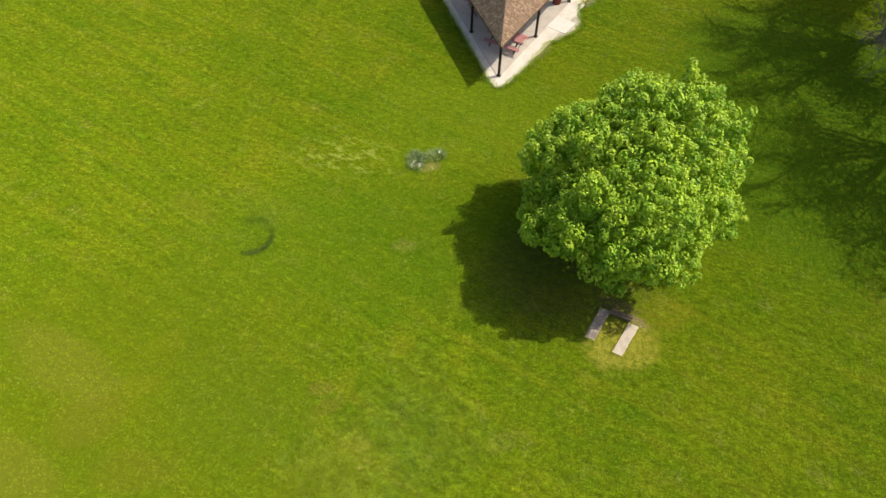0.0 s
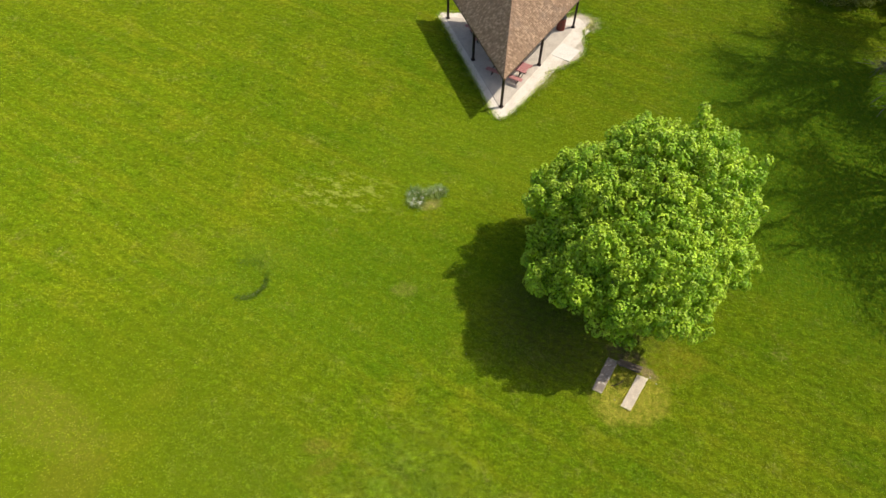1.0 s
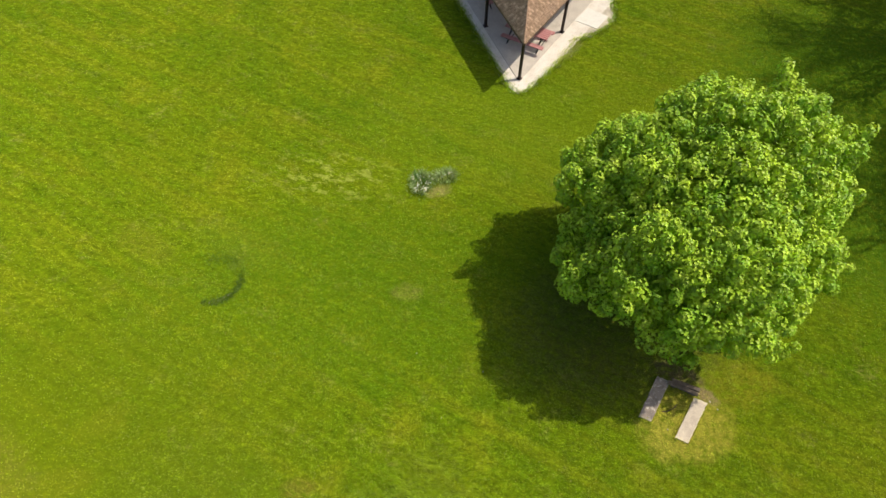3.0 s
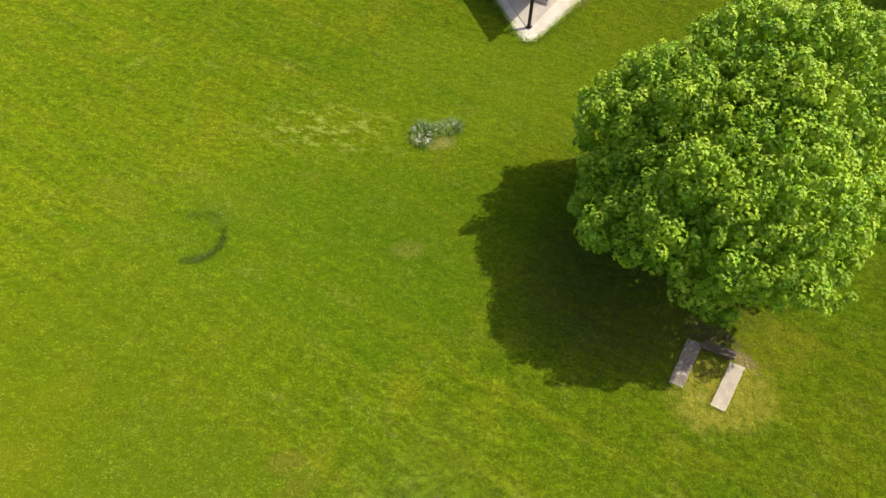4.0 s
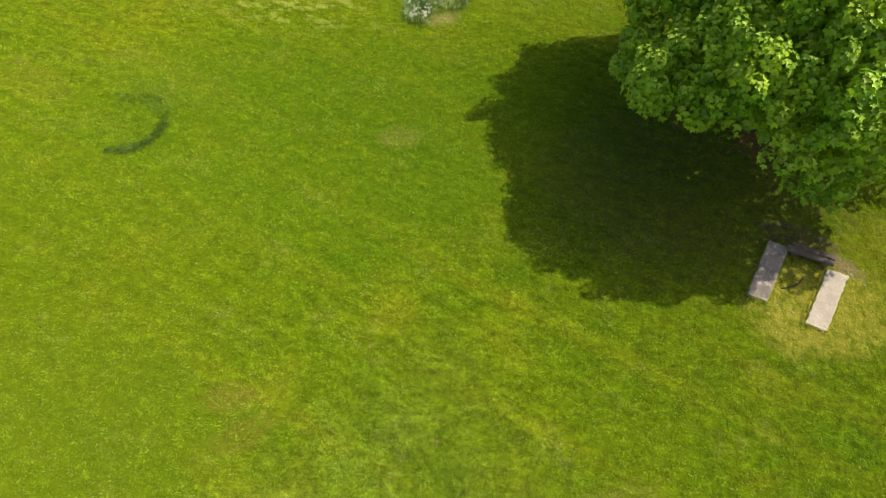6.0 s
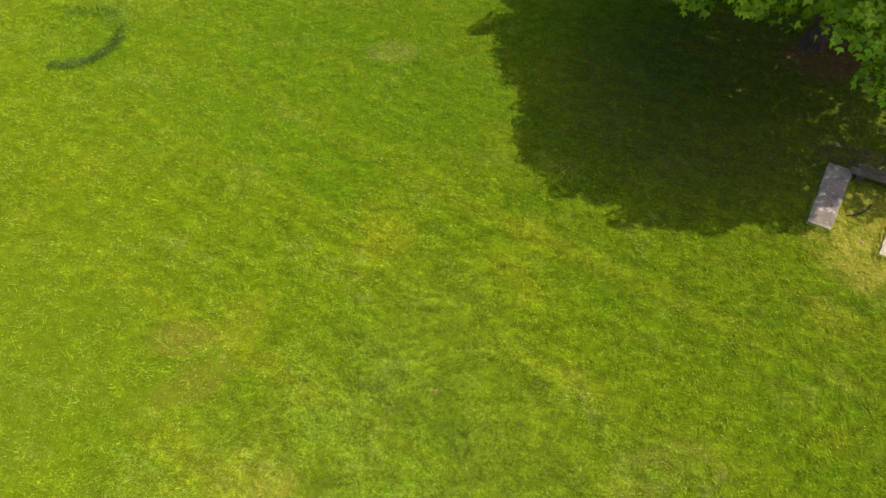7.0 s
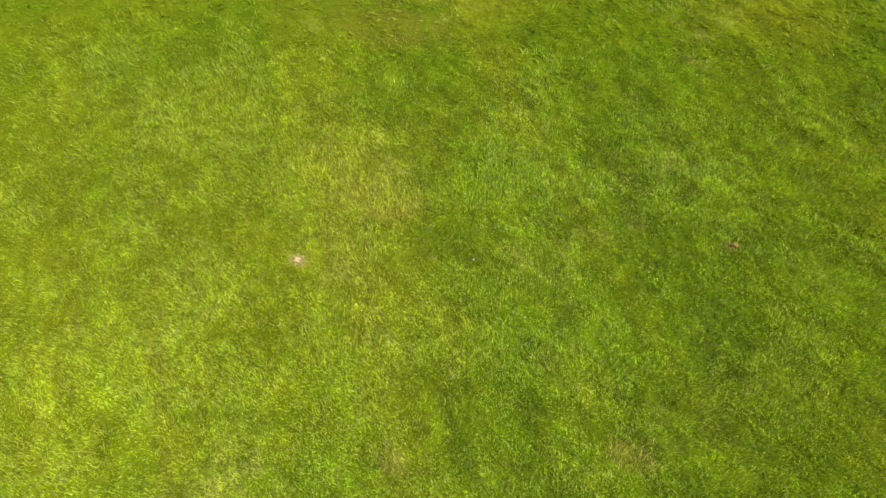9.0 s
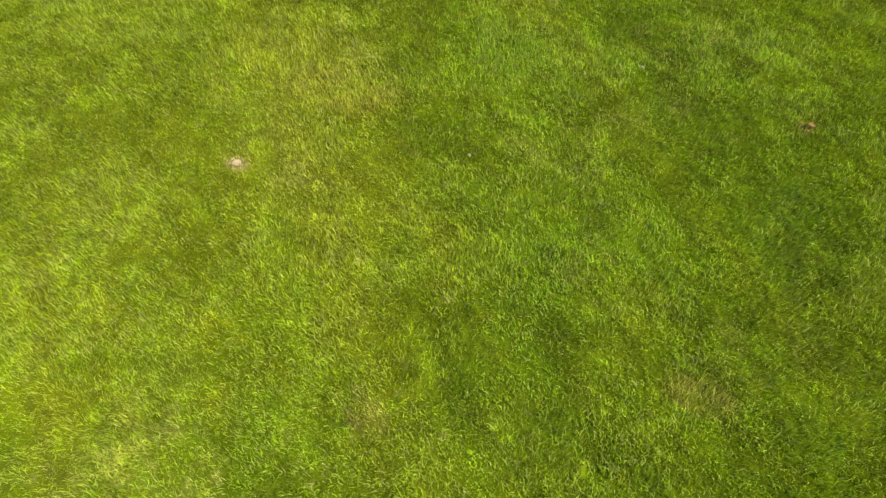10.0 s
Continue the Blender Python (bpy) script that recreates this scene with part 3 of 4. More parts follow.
barrel = thing("barrel", pose(7.75, 38.15, FLOOR), "dark red steel litter barrel with a black lid", "litter bin")
bm = bmesh.new()
for z0, z1, r0, r1 in ((0, 0.03, 0.29, 0.29), (0.03, 0.28, 0.28, 0.28), (0.28, 0.32, 0.295, 0.295), (0.32, 0.57, 0.28, 0.28), (0.57, 0.61, 0.295, 0.295), (0.61, 0.86, 0.28, 0.28)):
    rod(bm, (0, 0, z0), (0, 0, z1), r0, r1, 20)
part("drum", bm, BARREL, barrel)
bm = bmesh.new()
rod(bm, (0, 0, 0.86), (0, 0, 0.92), 0.30, 0.29, 20)
rod(bm, (0, 0, 0.92), (0, 0, 1.02), 0.27, 0.12, 20)
part("lid", bm, BLACK, barrel, "black plastic lid")

# ---- stone slabs, dark bench, stick, pebbles ----
def stone_slab(a, b, c, d, rim, face, inset, seed, label):
    """A worn slab lying on the lawn, over four corners, its face weathered darker than its rim."""
    mid = sum((Vector(p) for p in (a, b, c, d)), Vector((0, 0))) / 4
    pts = [Vector(p) - mid for p in (a, b, c, d)]
    slab = thing("stone_slab", Matrix.Translation((*mid, 0)) @ pose(0, 0, 0, 0.6, -0.8, 0), label, "stone slab", "stone slabs by the tree")
    part("body", slab_mesh("slab_body", [tuple(p) for p in pts], -0.04, 0.085, 0.014, 0.08, seed), rim, slab)
    inner = [p - p.normalized() * inset for p in pts]
    part("weathered_face", slab_mesh("slab_face", [tuple(p) for p in inner], 0.07, 0.090, 0.026, 0.06, seed + 7), face, slab, "weathered darker face")
    return slab


stone_slab((8.64, 13.86), (9.07, 13.66), (8.07, 12.21), (7.66, 12.42), SLAB_RIM, SLAB_PALE, 0.075, 1, "pale sunlit stone slab lying flat on dry grass")
stone_slab((7.46, 14.69), (7.87, 14.48), (6.93, 12.98), (6.52, 13.20), SLAB_EDGE, SLAB_MOSSY, 0.055, 2, "lichen-stained grey stone slab in the tree's shade")
bench = thing("bench", pose(8.33, 14.24, 0, 0, 0, -25), "low dark weathered wooden bench at the tree's edge, between two slabs", "bench")
for y in (-0.083, 0.083):
    part("plank", boxed(1.06 - y * 0.5, 0.16, 0.07, 0.02, Matrix.Translation((y * 0.4, y, 0.15)) @ pose(0, 0, 0, y * 40, 0, y * 20)), DARK_WOOD, bench)
for x in (-0.36, 0.36):
    part("support", boxed(0.14, 0.22, 0.165, 0.012, Matrix.Translation((x, 0, -0.02))), DARK_WOOD, bench)
bm = bmesh.new()
bent = [(-0.34, -0.13, 0.015), (-0.16, -0.12, 0.03), (0.02, -0.05, 0.035), (0.14, 0.02, 0.03), (0.26, 0.15, 0.02)]
for p, q in zip(bent, bent[1:]):
    rod(bm, p, q, 0.018, 0.015, 6)
stick = part("stick", bm, BARK)
stick.matrix_basis = pose(7.74, 13.50, 0)
tagged(stick, "crooked dark fallen stick on dry grass by the slabs", "stick")
pebble_bm = bmesh.new()
bmesh.ops.create_icosphere(pebble_bm, subdivisions=2, radius=1)
for v in pebble_bm.verts:
    v.co *= 1 + 0.25 * noise.noise(v.co * 1.7)
pebble_mesh = mesh_of("pebble", pebble_bm)
for x, y, s in ((9.20, 13.74, 0.036), (9.42, 13.45, 0.028), (7.47, 12.72, 0.026), (-2.34, 8.24, 0.010), (-1.91, 9.58, 0.012), (-0.52, 13.15, 0.016),
                (1.03, 14.9, 0.018), (-1.45, 15.65, 0.016), (-8.72, 18.45, 0.026), (-9.0, 18.15, 0.036), (-8.92, 18.24, 0.026), (-9.38, 17.9, 0.026), (-8.62, 18.9, 0.022), (-9.7, 17.8, 0.026), (-9.15, 18.05, 0.022)):
    ob = part("pebble", pebble_mesh, PEBBLE)
    ob.matrix_basis = Matrix.Translation((x, y, s * 0.3)) @ pose(0, 0, 0, 0, 0, x * 90) @ Matrix.Diagonal((s * 1.3, s, s * 0.6, 1))
    tagged(ob, "small pale pebble lying in the grass", "pebble", "pebbles in the lawn")
spot = np.random.default_rng(30)
for x, y, size in ((-0.84, 9.73, 0.048),):
    at = np.array([[0.0, 0.0, 0.0]])
    ob = part("dry_leaf", leaves("dry_leaf", at, np.array([[0.2, 0.1, 1.0]]), spot.normal(size=(1, 3)), np.array([size]), [(0, 0), (-0.34, 0.2), (-0.42, 0.6), (0, 1.1), (0.42, 0.6), (0.34, 0.2)], 0.3), DRY_LEAF)
    ob.matrix_basis = pose(x, y, 0.035)
    tagged(ob, "small curled orange-brown dead leaf in the grass", "leaf", "")
crumb = np.random.default_rng(8)
bm = bmesh.new()
for k in range(110):
    x, y = crumb.normal(0, 0.015), crumb.normal(0, 0.011)
    bmesh.ops.create_icosphere(bm, subdivisions=1, radius=crumb.uniform(0.003, 0.006), matrix=Matrix.Translation((x, y, 0.008 + 0.25 * max(0, 0.04 - math.hypot(x, y)))))
heap = part("earth_crumbs", bm, EARTH)
heap.matrix_basis = pose(-3.395, 7.31, 0.0)
tagged(heap, "small pale heap of dry earth crumbs in the grass", "earth", kind="stuff")


# ---- daffodil clumps and the ring of rank grass ----
def daffodils(x, y, radius, wide, long, count, flowers, seed, label):
    rng = np.random.default_rng(seed)
    t = thing("daffodil_clump", pose(x, y, 0), label, "daffodils", "daffodil clumps in the lawn")
    r, a = radius * np.sqrt(rng.random(count)) * np.where(rng.random(count) < 0.2, rng.uniform(1.1, 1.45, count), 1.0), rng.random(count) * 2 * np.pi
    me = blades("daffodil_leaves", r * np.cos(a) * wide, r * np.sin(a) * long, np.zeros(count), rng.uniform(0.18, 0.42, count), rng.uniform(0.012, 0.020, count),
                0.15 + 1.2 * (r / radius) * rng.random(count), a + rng.normal(0, 0.5, count), rng)
    part("leaves", me, DAFFODIL, t)["kind"] = "stuff"
    bm = bmesh.new()
    for k in range(6):
        c, s = math.cos(k * math.pi / 3), math.sin(k * math.pi / 3)
        p = [(0.006 * c, 0.006 * s, 0), (0.025 * c - 0.013 * s, 0.025 * s + 0.013 * c, 0.006), (0.045 * c, 0.045 * s, 0.002), (0.025 * c + 0.013 * s, 0.025 * s - 0.013 * c, 0.006)]
        bm.faces.new([bm.verts.new(v) for v in p])
    bloom = mesh_of("flower", bm)
    bm = bmesh.new()
    rod(bm, (0, 0, 0), (0, 0, 0.018), 0.007, 0.012, 8)
    cup = mesh_of("cup", bm)
    heads = [(radius * 0.9 * math.sqrt(rng.random()), rng.random() * 6.3) for k in range(max(3, flowers // 9))]
    for k in range(flowers):
        q, b = heads[k * k % len(heads)] if k % 3 else (radius * 0.95 * math.sqrt(rng.random()), rng.random() * 6.3)
        q, b = abs(q + rng.normal(0, 0.05)), b + rng.normal(0, 0.2)
        f = part("flower", bloom, PETAL, t)
        f.matrix_basis = pose(q * math.cos(b) * wide, q * math.sin(b) * long, rng.uniform(0.22, 0.36), rng.uniform(10, 60), 0, math.degrees(b) + 90) @ Matrix.Scale(rng.uniform(0.55, 0.90), 4)
        part("cup", cup, CUP, f)
    return t


daffodils(-1.42, 23.90, 0.50, 0.90, 1.3, 760, 96, 5, "grey-green daffodil clump with many white flowers in the lawn")
daffodils(-0.30, 24.30, 0.44, 1.08, 0.78, 560, 18, 6, "dark green daffodil clump with few flowers in the lawn")
rng = np.random.default_rng(12)
k = 3400
ang = rng.uniform(-1.9, 2.1, k)
thick = np.where(ang < 0.3, 0.10, 0.17)
rad = 1.05 + rng.normal(0, 1, k) * thick
keep = rng.random(k) < np.where(np.abs(ang + 0.8) < 0.8, 0.85, 0.40)
ang, rad = ang[keep], rad[keep]
gx, gy = -9.67 + rad * np.cos(ang), 18.86 + rad * np.sin(ang)
me = blades("rank_grass", gx, gy, np.zeros(len(gx)), rng.uniform(0.05, 0.11, len(gx)), rng.uniform(0.008, 0.016, len(gx)), rng.uniform(0.3, 1.2, len(gx)), rng.random(len(gx)) * 6.3, rng)
tagged(part("rank_grass", me, ARC_GRASS), "curved strip of dark rank grass in the lawn", "grass", kind="stuff")


# ---- the maple ----
MAPLE_OUTLINE = [(0, 0), (-0.42, 0.08), (-0.70, 0.52), (-0.24, 0.60), (0, 1.18), (0.24, 0.60), (0.70, 0.52), (0.42, 0.08)]
HEART = np.array([8.7, 18.3, 4.3])
CROWN = (4.803, -0.042, 0.632, -0.559, 0.401, 0.016, 0.276, 0.029, -0.068, 0.134, 0.205, -0.517, 0.885, 0.236, 0.183, 0.039, -0.142, 0.195, 0.287, 0.209, 0.033, 0.351)


def crown_reach(d):
    """How far the crown reaches from its heart in each direction: a lopsided ball."""
    x, y, z = d[:, 0], d[:, 1], d[:, 2]
    xx, yy, zz = x * x, y * y, z * z
    terms = (np.ones(len(d)), x, y, z, x * y, y * z, z * x, xx - yy, 3 * zz - 1, x * (xx - 3 * yy), y * (3 * xx - yy), z * (xx - yy), x * y * z, x * (5 * zz - 1), y * (5 * zz - 1),
             z * (5 * zz - 3), xx * xx - 6 * xx * yy + yy * yy, x * y * (xx - yy), z * x * (xx - 3 * yy), z * y * (3 * xx - yy), (xx - yy) * (7 * zz - 1), x * y * (7 * zz - 1))
    return sum(c * t for c, t in zip(CROWN, terms))


def spread(n):
    """Directions spread evenly over a ball."""
    k = np.arange(n) + 0.5
    z = 1 - 2 * k / n
    return np.stack([np.sqrt(1 - z * z) * np.cos(k * 2.39996), np.sqrt(1 - z * z) * np.sin(k * 2.39996), z], 1)


def maple():
    rng = np.random.default_rng(41)
    tree = thing("maple_tree", pose(8.35, 18.55, 0), "broad round maple tree in fresh green leaf on the lawn", "tree")
    here = np.array([8.35, 18.55, 0])
    # billows over the crown's outline, large and small
    d = unit(spread(250) + rng.normal(0, 0.05, (250, 3)))
    size = np.where(rng.random(250) < 0.42, rng.uniform(0.85, 1.3, 250), rng.uniform(0.4, 0.75, 250))
    mid = HEART + d * (crown_reach(d) - 0.98 * size - 0.16 + rng.normal(0, 0.24, 250))[:, None]
    billows = np.concatenate([mid, size[:, None]], 1)
    hollow = np.linalg.norm(billows[:, :3] - np.array([5.0, 17.5, 5.2]), axis=1) - 0.35 * size < 0.75
    hollow |= np.linalg.norm(billows[:, :3] - np.array([4.3, 20.5, 4.0]), axis=1) - 0.35 * size < 0.70
    # the skirt is higher in front, and drawn in on the side of the slabs
    hollow |= (billows[:, 2] < 3.3) & (billows[:, 0] < 7.2) & (billows[:, 1] < 17.0)
    hollow |= (billows[:, 0] - 0.683 * billows[:, 2] > 8.2) & (billows[:, 1] - 0.168 * billows[:, 2] < 15.8)
    billows = billows[(billows[:, 2] > 2.75) & ~hollow]
    # boughs that stand out of the outline, round a hollow
    billows = np.concatenate([billows, [(10.6, 21.7, 8.55, 0.2), (10.6, 21.5, 8.3, 0.3), (10.75, 21.2, 7.9, 0.5), (6.3, 18.8, 6.8, 0.85), (6.3, 16.4, 6.5, 0.8), (5.6, 19.6, 6.1, 0.65), (4.2, 16.7, 3.7, 0.65),
                                        (4.75, 22.3, 3.7, 0.5), (10.8, 18.1, 7.4, 0.7)]])
    # shoots on the billows' outer sides
    spots, outs = [], []
    for x, y, z, s in billows:
        n = int(95 * s * s) + 12
        d = unit(rng.normal(size=(n, 3)))
        away = unit(np.array([x, y, z]) - HEART)
        d = unit(d + away * 0.6 + np.array([0, 0, 0.15]))
        p = np.array([x, y, z]) + d * (s * rng.uniform(0.80, 1.0, n) + rng.uniform(-0.16, 0.14, n))[:, None]
        gap = np.linalg.norm(p[:, None] - billows[None, :, :3], axis=2) / billows[None, :, 3]
        ok = ((gap < 0.70).sum(1) == 0) & (p[:, 2] > 2.3)
        thin = (p[:, 0] > 8.4) & (p[:, 2] < 6.0) & (p[:, 1] < 17.4)
        ok &= ~thin | (rng.random(n) < 0.28)
        spots.append(p[ok])
        outs.append(d[ok])
    spots, outs = np.concatenate(spots), np.concatenate(outs)
    # keep the shoots a hand apart
    order, kept = rng.permutation(len(spots)), np.full((len(spots), 3), 99.0)
    chosen = []
    for i in order:
        if np.min(np.sum((kept[:len(chosen) + 1] - spots[i]) ** 2, 1)) > 0.31 ** 2:
            kept[len(chosen)] = spots[i]
            chosen.append(i)
    spots, outs = spots[chosen], outs[chosen]
    stray = rng.random(len(spots)) < 0.10
    stand = spots[stray] + (outs[stray] * 0.6 + np.array([0, 0, 0.7])) * rng.uniform(0.08, 0.30, stray.sum())[:, None]
    spots, outs = np.concatenate([spots, stand]), np.concatenate([outs, outs[stray]])
    # each shoot carries whorls of leaves: flat at the top, drooping below
    per = 30
    n = len(spots) * per
    turn = np.tile(np.arange(per) * 2.39996, len(spots)) + np.repeat(rng.random(len(spots)) * 6.3, per) + rng.normal(0, 0.25, n)
    low = np.tile((np.arange(per) + 0.5) / per, len(spots))
    shoot = np.repeat(unit(outs * 0.28 + np.array([0.12, 0.03, 0.9]) + rng.normal(0, 0.16, outs.shape)), per, 0)
    big = np.repeat(rng.uniform(1.15, 1.65, len(spots)), per)
    a = unit(np.cross(shoot, np.array([0.3, 0.9, 0.2])))
    radial = a * np.cos(turn)[:, None] + np.cross(shoot, a) * np.sin(turn)[:, None]
    lean = 0.30 + 1.75 * low
    at = np.repeat(spots, per, 0) + radial * (big * (0.015 + 0.115 * np.sqrt(low)))[:, None] - shoot * (big * (0.23 * low ** 1.3))[:, None] + rng.normal(0, 0.015, (n, 3))
    along = radial * np.cos(lean - 0.5)[:, None] - shoot * np.sin(lean - 0.5)[:, None] + rng.normal(0, 0.12, (n, 3))
    facing = shoot * np.cos(lean * 0.8)[:, None] + radial * np.sin(lean * 0.8)[:, None] + np.array([0, 0, 0.12]) + rng.normal(0, 0.13, (n, 3))
    size = big * rng.uniform(0.070, 0.100, n) * (0.72 + 0.42 * low)
    # leaves further in, under the shoots
    m = 24000
    d = unit(rng.normal(size=(m, 3)) + np.array([0, 0, 0.15]))
    inner = HEART + d * (crown_reach(d) * rng.uniform(0.55, 0.83, m))[:, None]
    ok = (inner[:, 2] > 2.4) & ~((inner[:, 0] > 8.2) & (inner[:, 2] < 6.0) & (inner[:, 1] < 17.8) & (rng.random(m) < 0.75))
    inner, d = inner[ok], d[ok]
    m = len(inner)
    at = np.concatenate([at, inner])
    facing = np.concatenate([facing, unit(rng.normal(size=(m, 3)) * 0.4 + d * 0.5 + np.array([0, 0, 0.8]))])
    along = np.concatenate([along, rng.normal(size=(m, 3))])
    size = np.concatenate([size, rng.uniform(0.11, 0.17, m)])
    part("crown", leaves("maple_crown", at - here, facing, along, size, MAPLE_OUTLINE, 0.10), MAPLE, tree, "dense crown of fresh green lobed leaves")
    # trunk and limbs
    limbs = [((0, 0, -0.1), (0.02, 0.02, 0.25), 0.36, 0.25), ((0.02, 0.02, 0.25), (0.06, 0.05, 1.5), 0.25, 0.21), ((0.06, 0.05, 1.5), (0.12, 0.15, 2.6), 0.21, 0.18), ((0.12, 0.15, 2.6), (0.45, 0.55, 7.6), 0.18, 0.04)]
    part("trunk", tubes("maple_trunk", limbs, 12), BARK, tree, smooth=True)
    for k in range(16):
        a, z = k * 2.4, 1.7 + k * 0.24
        reach = 3.6 - 0.16 * k
        p0 = np.array([0.1, 0.12, z])
        p1 = p0 + np.array([math.cos(a) * reach * 0.5, math.sin(a) * reach * 0.5, 0.8])
        p2 = p0 + np.array([math.cos(a + 0.15) * reach, math.sin(a + 0.15) * reach, 1.5])
        part("limb", tubes("maple_limb", [(p0, p1, 0.085, 0.06), (p1, p2, 0.06, 0.02)], 7), BARK, tree, smooth=True)
    return tree


maple()


# ---- bare trees and shrub at the lawn's edge ----
def bare_tree(x, y, height, radius, fork, limbs, bud, seed, label):
    """A vase-shaped tree: limbs fan out from a low fork, with side branches, twigs and few young leaves."""
    rng = np.random.default_rng(seed)
    tree = thing("bare_tree", pose(x, y, 0), label, "tree", "bare trees at the lawn's edge")
    girth = height * 0.017
    crotch = np.array([0.1, 0.05, fork])
    part("trunk", tubes("bare_trunk", [(np.array([0, 0, -0.1]), np.array([0.02, 0, 0.35]), girth * 1.5, girth * 1.05), (np.array([0.02, 0, 0.35]), crotch, girth * 1.05, girth * 0.95)], 10), GREY_BARK, tree, smooth=True)
    twigs, tips = [], []
    for k in range(limbs):
        a = k * 2.39996 + rng.normal(0, 0.2)
        reach = radius * math.sqrt((k + 0.4) / limbs)
        top = height * (1 - 0.38 * (reach / radius) ** 2) * rng.uniform(0.9, 1.0)
        r0 = girth * rng.uniform(0.6, 0.95)
        p, wood = crotch - np.array([0, 0, rng.uniform(0, 0.4)]), []
        for i in range(1, 10):
            t = i / 9
            bow = a + 0.35 * math.sin(3 * t + k)
            q = np.array([math.cos(bow) * reach * t ** 1.15, math.sin(bow) * reach * t ** 1.15, fork + (top - fork) * t ** 0.92]) + rng.normal(0, 0.10, 3) + crotch * np.array([1, 1, 0])
            wood.append((p, q, r0 * (1 - 0.86 * (t - 1 / 9)), r0 * (1 - 0.86 * t)))
            d = unit(q - p)
            for j in range(3 if i > 3 else 0):
                e = unit(d * 0.7 + rng.normal(0, 0.6, 3))
                length, u, w = rng.uniform(1.2, 2.6) * (1.15 - 0.5 * t), q, 0.26 * r0 + 0.012
                for m in range(3):
                    e = unit(e + rng.normal(0, 0.22, 3))
                    v = u + e * length / 3
                    twigs.append((u, v, w * (1 - 0.27 * m), w * (0.73 - 0.27 * m) + 0.004))
                    u = v
                    for o in range(3):
                        f = unit(e + rng.normal(0, 0.6, 3))
                        end = u + f * rng.uniform(0.4, 1.1)
                        twigs.append((u, end, 0.018, 0.008))
                        tips.append(end)
            p = q
        part("limb", tubes("bare_limb", wood, 7), GREY_BARK, tree, smooth=True)
    part("fine_wood", tubes("bare_twigs", twigs, 4), GREY_BARK, tree)["kind"] = "stuff"
    at = np.repeat(np.array(tips), bud, 0)
    at = at + rng.normal(0, 0.30, at.shape)
    at = at[at[:, 2] > height * 0.42]
    part("young_leaves", leaves("young_leaves", at, rng.normal(size=at.shape) + np.array([0, 0, 0.8]), rng.normal(size=at.shape), rng.uniform(0.10, 0.19, len(at)),
                                [(0, 0), (-0.3, 0.45), (0, 1), (0.3, 0.45)]), BUD, tree)["kind"] = "stuff"
    return tree


bare_tree(28.3, 34.35, 15.5, 5.4, 1.6, 13, 6, 3, "tall bare-branched grey tree just coming into bud")
bare_tree(28.6, 19.8, 11.0, 4.2, 1.8, 10, 5, 9, "smaller bare-branched grey tree coming into bud")
bare_tree(27.8, 25.3, 13.5, 5.4, 3.0, 11, 5, 7, "wide bare-branched grey tree with long straight limbs")
bare_tree(28.6, 29.9, 5.2, 3.7, 0.7, 10, 1, 21, "low bare grey tree with pale spreading twigs")
bare_tree(30.9, 39.1, 12.8, 3.3, 3.0, 10, 5, 15, "slender grey tree with a budding top")


def shrub(x, y, radius, height, seed, label):
    rng = np.random.default_rng(seed)
    t = thing("shrub", pose(x, y, 0), label, "shrub", "shrubs at the lawn's edge")
    n = 11000
    d = unit(rng.normal(size=(n, 3)))
    d[:, 2] = np.abs(d[:, 2])
    lump = 0.78 + 0.3 * field(d[:, 0] * 3 + 9, d[:, 1] * 3 + d[:, 2] * 2 + 9, 0.8, seed)
    at = d * np.array([radius, radius, height]) * (lump * rng.uniform(0.72, 1.0, n))[:, None] + np.array([0, 0, 0.15])
    part("crown", leaves("shrub_crown", at, d + rng.normal(0, 0.5, (n, 3)) + np.array([0, 0, 0.5]), rng.normal(size=(n, 3)), rng.uniform(0.12, 0.22, n),
                         [(0, 0), (-0.25, 0.5), (0, 1), (0.25, 0.5)]), SHRUB, t)
    stems = []
    for k in range(9):
        a = k * 0.7
        stems.append((np.array([0.1 * math.cos(a), 0.1 * math.sin(a), -0.05]), np.array([radius * 0.5 * math.cos(a), radius * 0.5 * math.sin(a), height * 0.7]), 0.06, 0.02))
    part("stems", tubes("shrub_stems", stems, 6), BARK, t)
    return t


shrub(27.7, 42.7, 2.9, 4.8, 31, "dark leafy shrub in shade at the lawn's edge")
shrub(33.0, 40.8, 3.2, 3.4, 32, "dark leafy shrub in shade at the lawn's edge")

# ---- grass blades ----
rng = np.random.default_rng(77)


FINE = (-2.3, 7.9, 4.6, 3.2, 38.0)  # middle, half sizes and turn of the finely grown stretch


def fineness(x, y):
    """1 in the finely grown stretch, falling to 0 towards its edge."""
    c, s = math.cos(radians(FINE[4])), math.sin(radians(FINE[4]))
    u, v = (x - FINE[0]) * c + (y - FINE[1]) * s, -(x - FINE[0]) * s + (y - FINE[1]) * c
    return np.clip(np.minimum(FINE[2] - np.abs(u), FINE[3] - np.abs(v)) / 1.8, 0, 1)


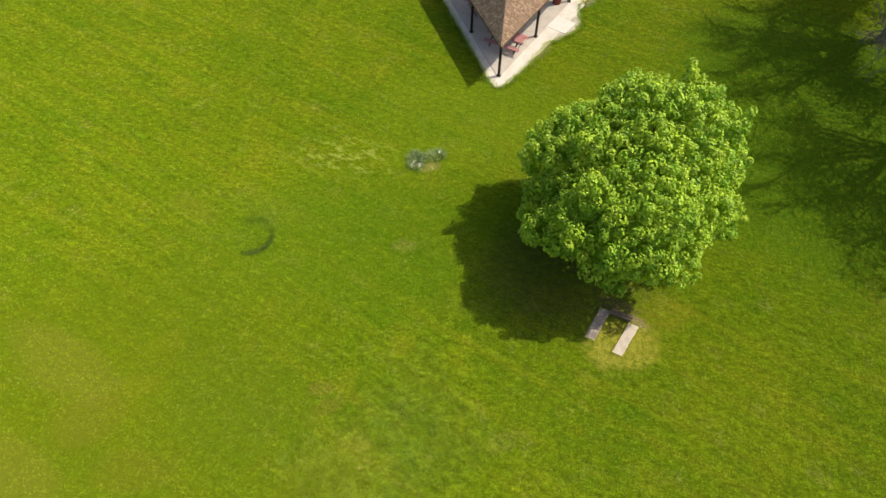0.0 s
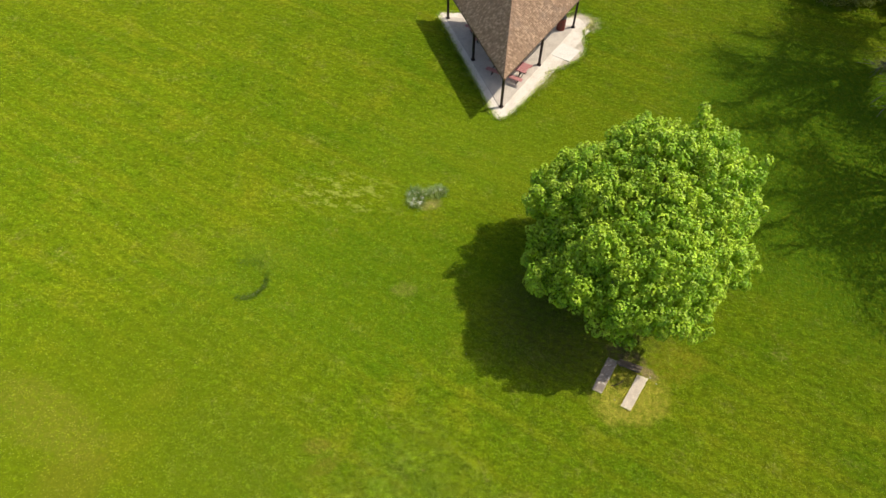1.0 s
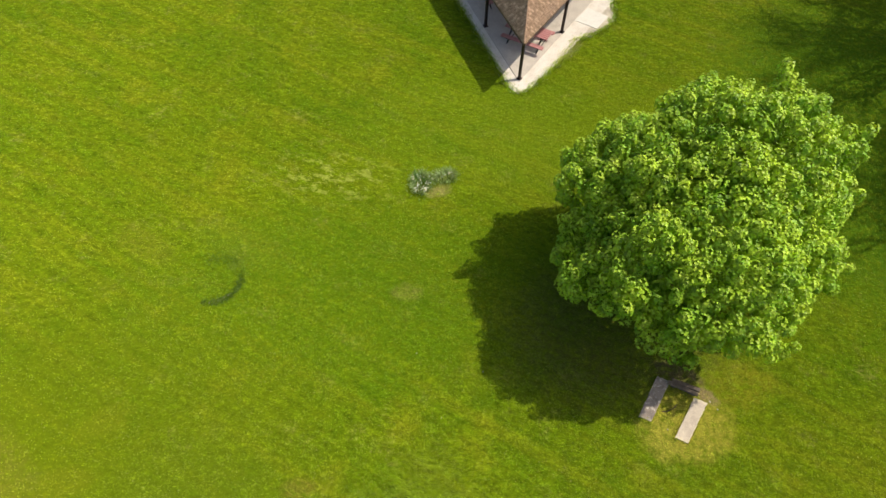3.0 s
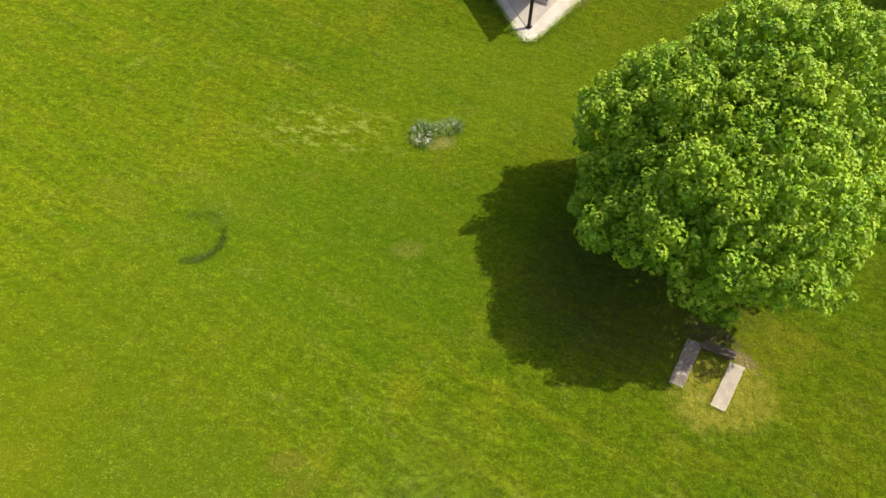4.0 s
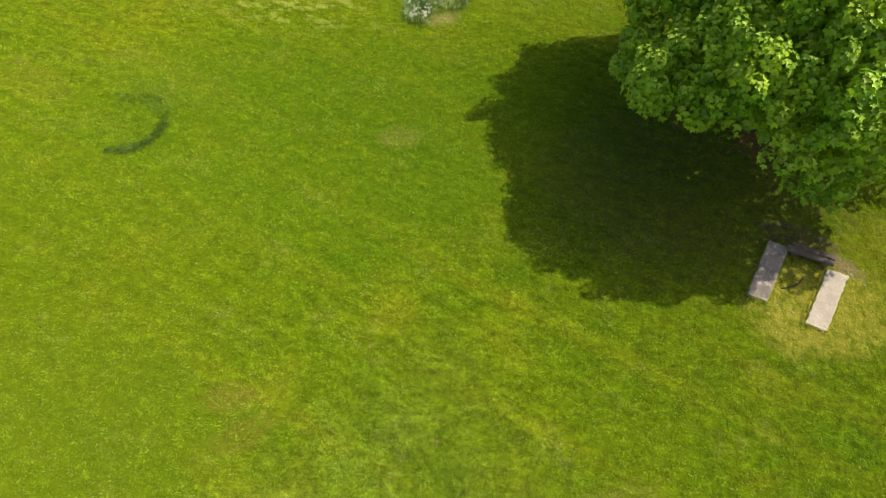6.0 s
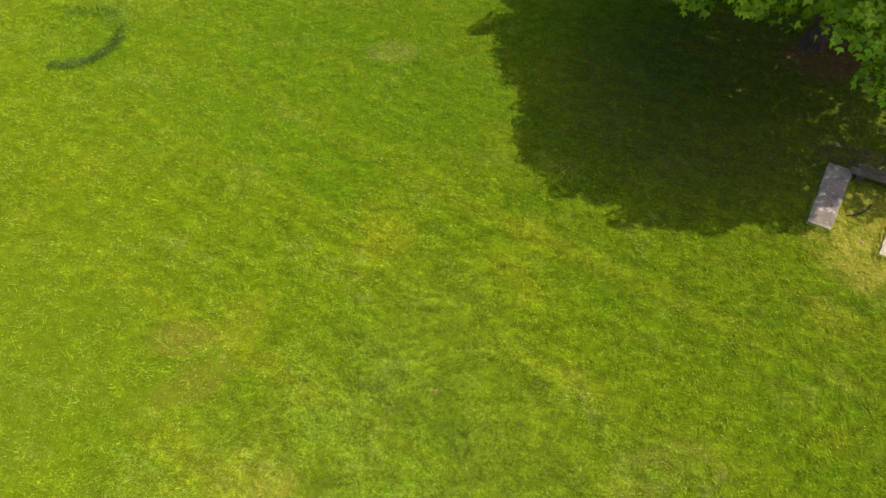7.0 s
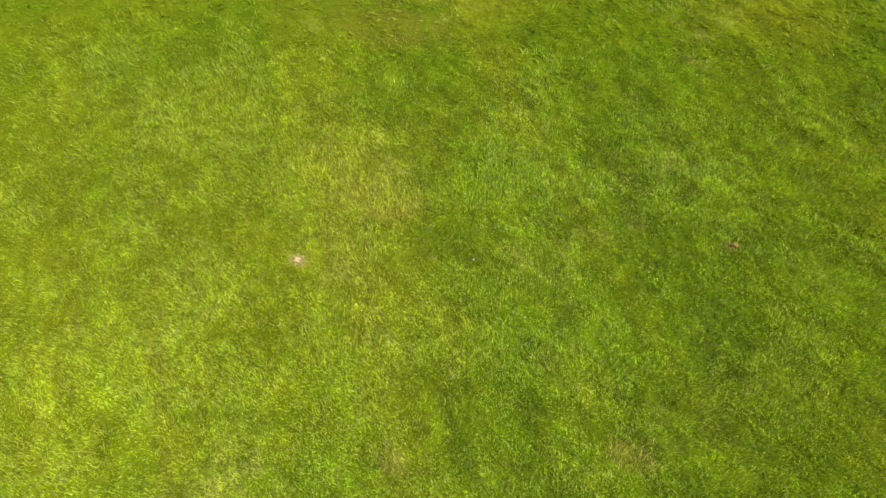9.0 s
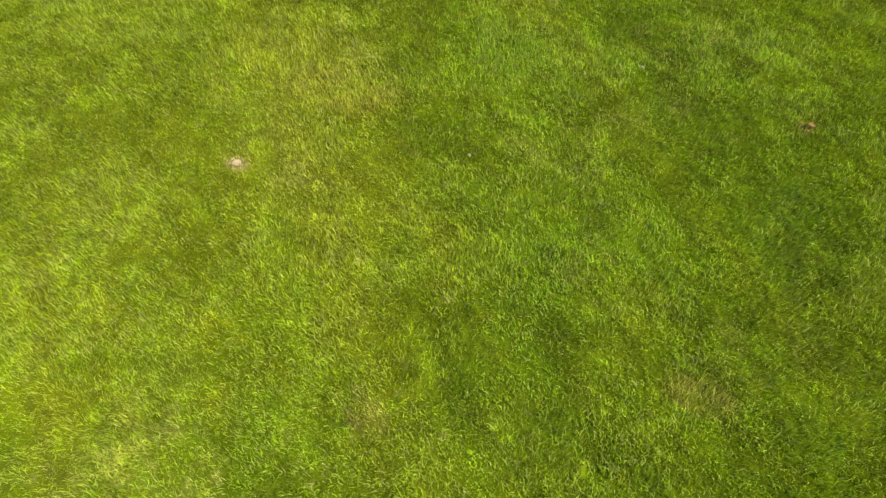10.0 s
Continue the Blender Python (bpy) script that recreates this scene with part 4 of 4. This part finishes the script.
def lawn_blades(name, x0, x1, y0, y1, density, long, wide, segments, fade, label):
    coarse = wide[1] > 0.006
    n = int((x1 - x0) * (y1 - y0) * density)
    x, y = rng.uniform(x0, x1, n), rng.uniform(y0, y1, n)
    edge = np.minimum(np.minimum(x - x0, x1 - x), np.minimum(y - y0, y1 - y)) / fade
    if coarse:  # coarse tufts leave the finely grown part free
        thick = 0.20 + 0.65 * field(x, y, 0.35, 4) + 0.75 * (field(x, y, 0.075, 5) - 0.5)
        keep = (rng.random(n) < np.clip(edge, 0, 1)) & (rng.random(n) < thick) & (rng.random(n) > fineness(x, y))
    else:
        thick = 0.55 + 0.35 * field(x, y, 0.35, 4) + 0.5 * (field(x, y, 0.05, 5) - 0.5)
        keep = rng.random(n) < thick * fineness(x, y)
    for cx, cy, hx, hy, a in ((8.36, 13.04, 0.30, 0.92, -34), (7.19, 13.84, 0.28, 0.94, -33), (-3.395, 7.31, 0.030, 0.022, 0)):
        c, s = math.cos(radians(a)), math.sin(radians(a))
        u, v = (x - cx) * c + (y - cy) * s, -(x - cx) * s + (y - cy) * c
        keep &= (np.abs(u) > hx) | (np.abs(v) > hy)
    for pts in ([Vector(p) for p in RIM_LINE], [Vector(p) for p in APRON]):
        inside = np.zeros(len(x), bool)
        for a, b in zip(pts, pts[1:] + pts[:1]):
            cross = (a.y > y) != (b.y > y)
            inside ^= cross & (x < (b.x - a.x) * (y - a.y) / (b.y - a.y + 1e-12) + a.x)
        keep &= ~inside
    x, y = x[keep], y[keep]
    n = len(x)
    heading = field(x, y, 0.55, 6) * 5 + field(x, y, 0.14, 7) * 3.5 + rng.normal(0, 0.7 if coarse else 1.1, n)
    tall = 0.7 + 0.6 * field(x, y, 0.28, 8)
    me = blades(name, x, y, np.full(n, -0.004), rng.uniform(*long, n) * tall, rng.uniform(*wide, n), np.clip(rng.normal(1.1 if coarse else 0.62, 0.25 if coarse else 0.32, n), 0.05, 1.45), heading, rng, segments)
    return tagged(part(name, me, MEADOW if wide[1] > 0.03 else TUFTS if coarse else BLADES), label, "grass", kind="stuff")


lawn_blades("fine_grass", -8.4, 3.8, 2.4, 13.6, 16000, (0.020, 0.040), (0.0024, 0.0042), 1, 1.5, "fine short green lawn grass between the longer blades")
lawn_blades("lawn_grass", -8.4, 3.8, 2.4, 13.6, 9000, (0.028, 0.056), (0.0026, 0.0046), 2, 1.5, "short green lawn grass blades with a few straw-coloured ones")
lawn_blades("lawn_tufts", -14.0, 14.0, 2.5, 23.0, 1600, (0.04, 0.085), (0.007, 0.012), 1, 5.0, "short green tufts of lawn grass")
lawn_blades("meadow_tufts", -34.0, 34.0, 2.0, 46.0, 190, (0.06, 0.11), (0.018, 0.034), 1, 4.0, "short green tufts of grass all over the lawn")

# grass growing over the rims of the paving and slabs
fringe_x, fringe_y = [], []
lines = [(Vector(a), Vector(b)) for a, b in zip(APRON[1:], APRON[2:])] + [(Vector(a), Vector(b)) for a, b in zip(RIM_LINE, RIM_LINE[1:5])] + [(Vector(RIM_LINE[-1]), Vector(RIM_LINE[0]))]
for a, b in lines:
    n = int((b - a).length * 460)
    t, off = rng.random(n), rng.normal(0.05, 0.17, n)
    w = (b - a).normalized()
    fringe_x.append(a.x + (b.x - a.x) * t + w.y * off)
    fringe_y.append(a.y + (b.y - a.y) * t - w.x * off)
for a, b in (((8.60, 13.88), (7.62, 12.44)), ((9.11, 13.64), (8.10, 12.19)), ((8.10, 12.19), (7.62, 12.44)), ((7.43, 14.70), (6.50, 13.21)), ((7.89, 14.47), (6.95, 12.97)), ((6.95, 12.97), (6.50, 13.21))):
    n = int(math.dist(a, b) * 150)
    t, off = rng.random(n), rng.normal(0, 0.03, n)
    fringe_x.append(a[0] + (b[0] - a[0]) * t + off)
    fringe_y.append(a[1] + (b[1] - a[1]) * t + off)
fx, fy = np.concatenate(fringe_x), np.concatenate(fringe_y)
n = len(fx)
me = blades("fringe_grass", fx, fy, np.full(n, 0.0), rng.uniform(0.06, 0.14, n), rng.uniform(0.008, 0.018, n), rng.uniform(0.5, 1.35, n), rng.random(n) * 6.3, rng)
tagged(part("fringe_grass", me, TUFTS), "longer grass growing over the edges of paving and slabs", "grass", kind="stuff")
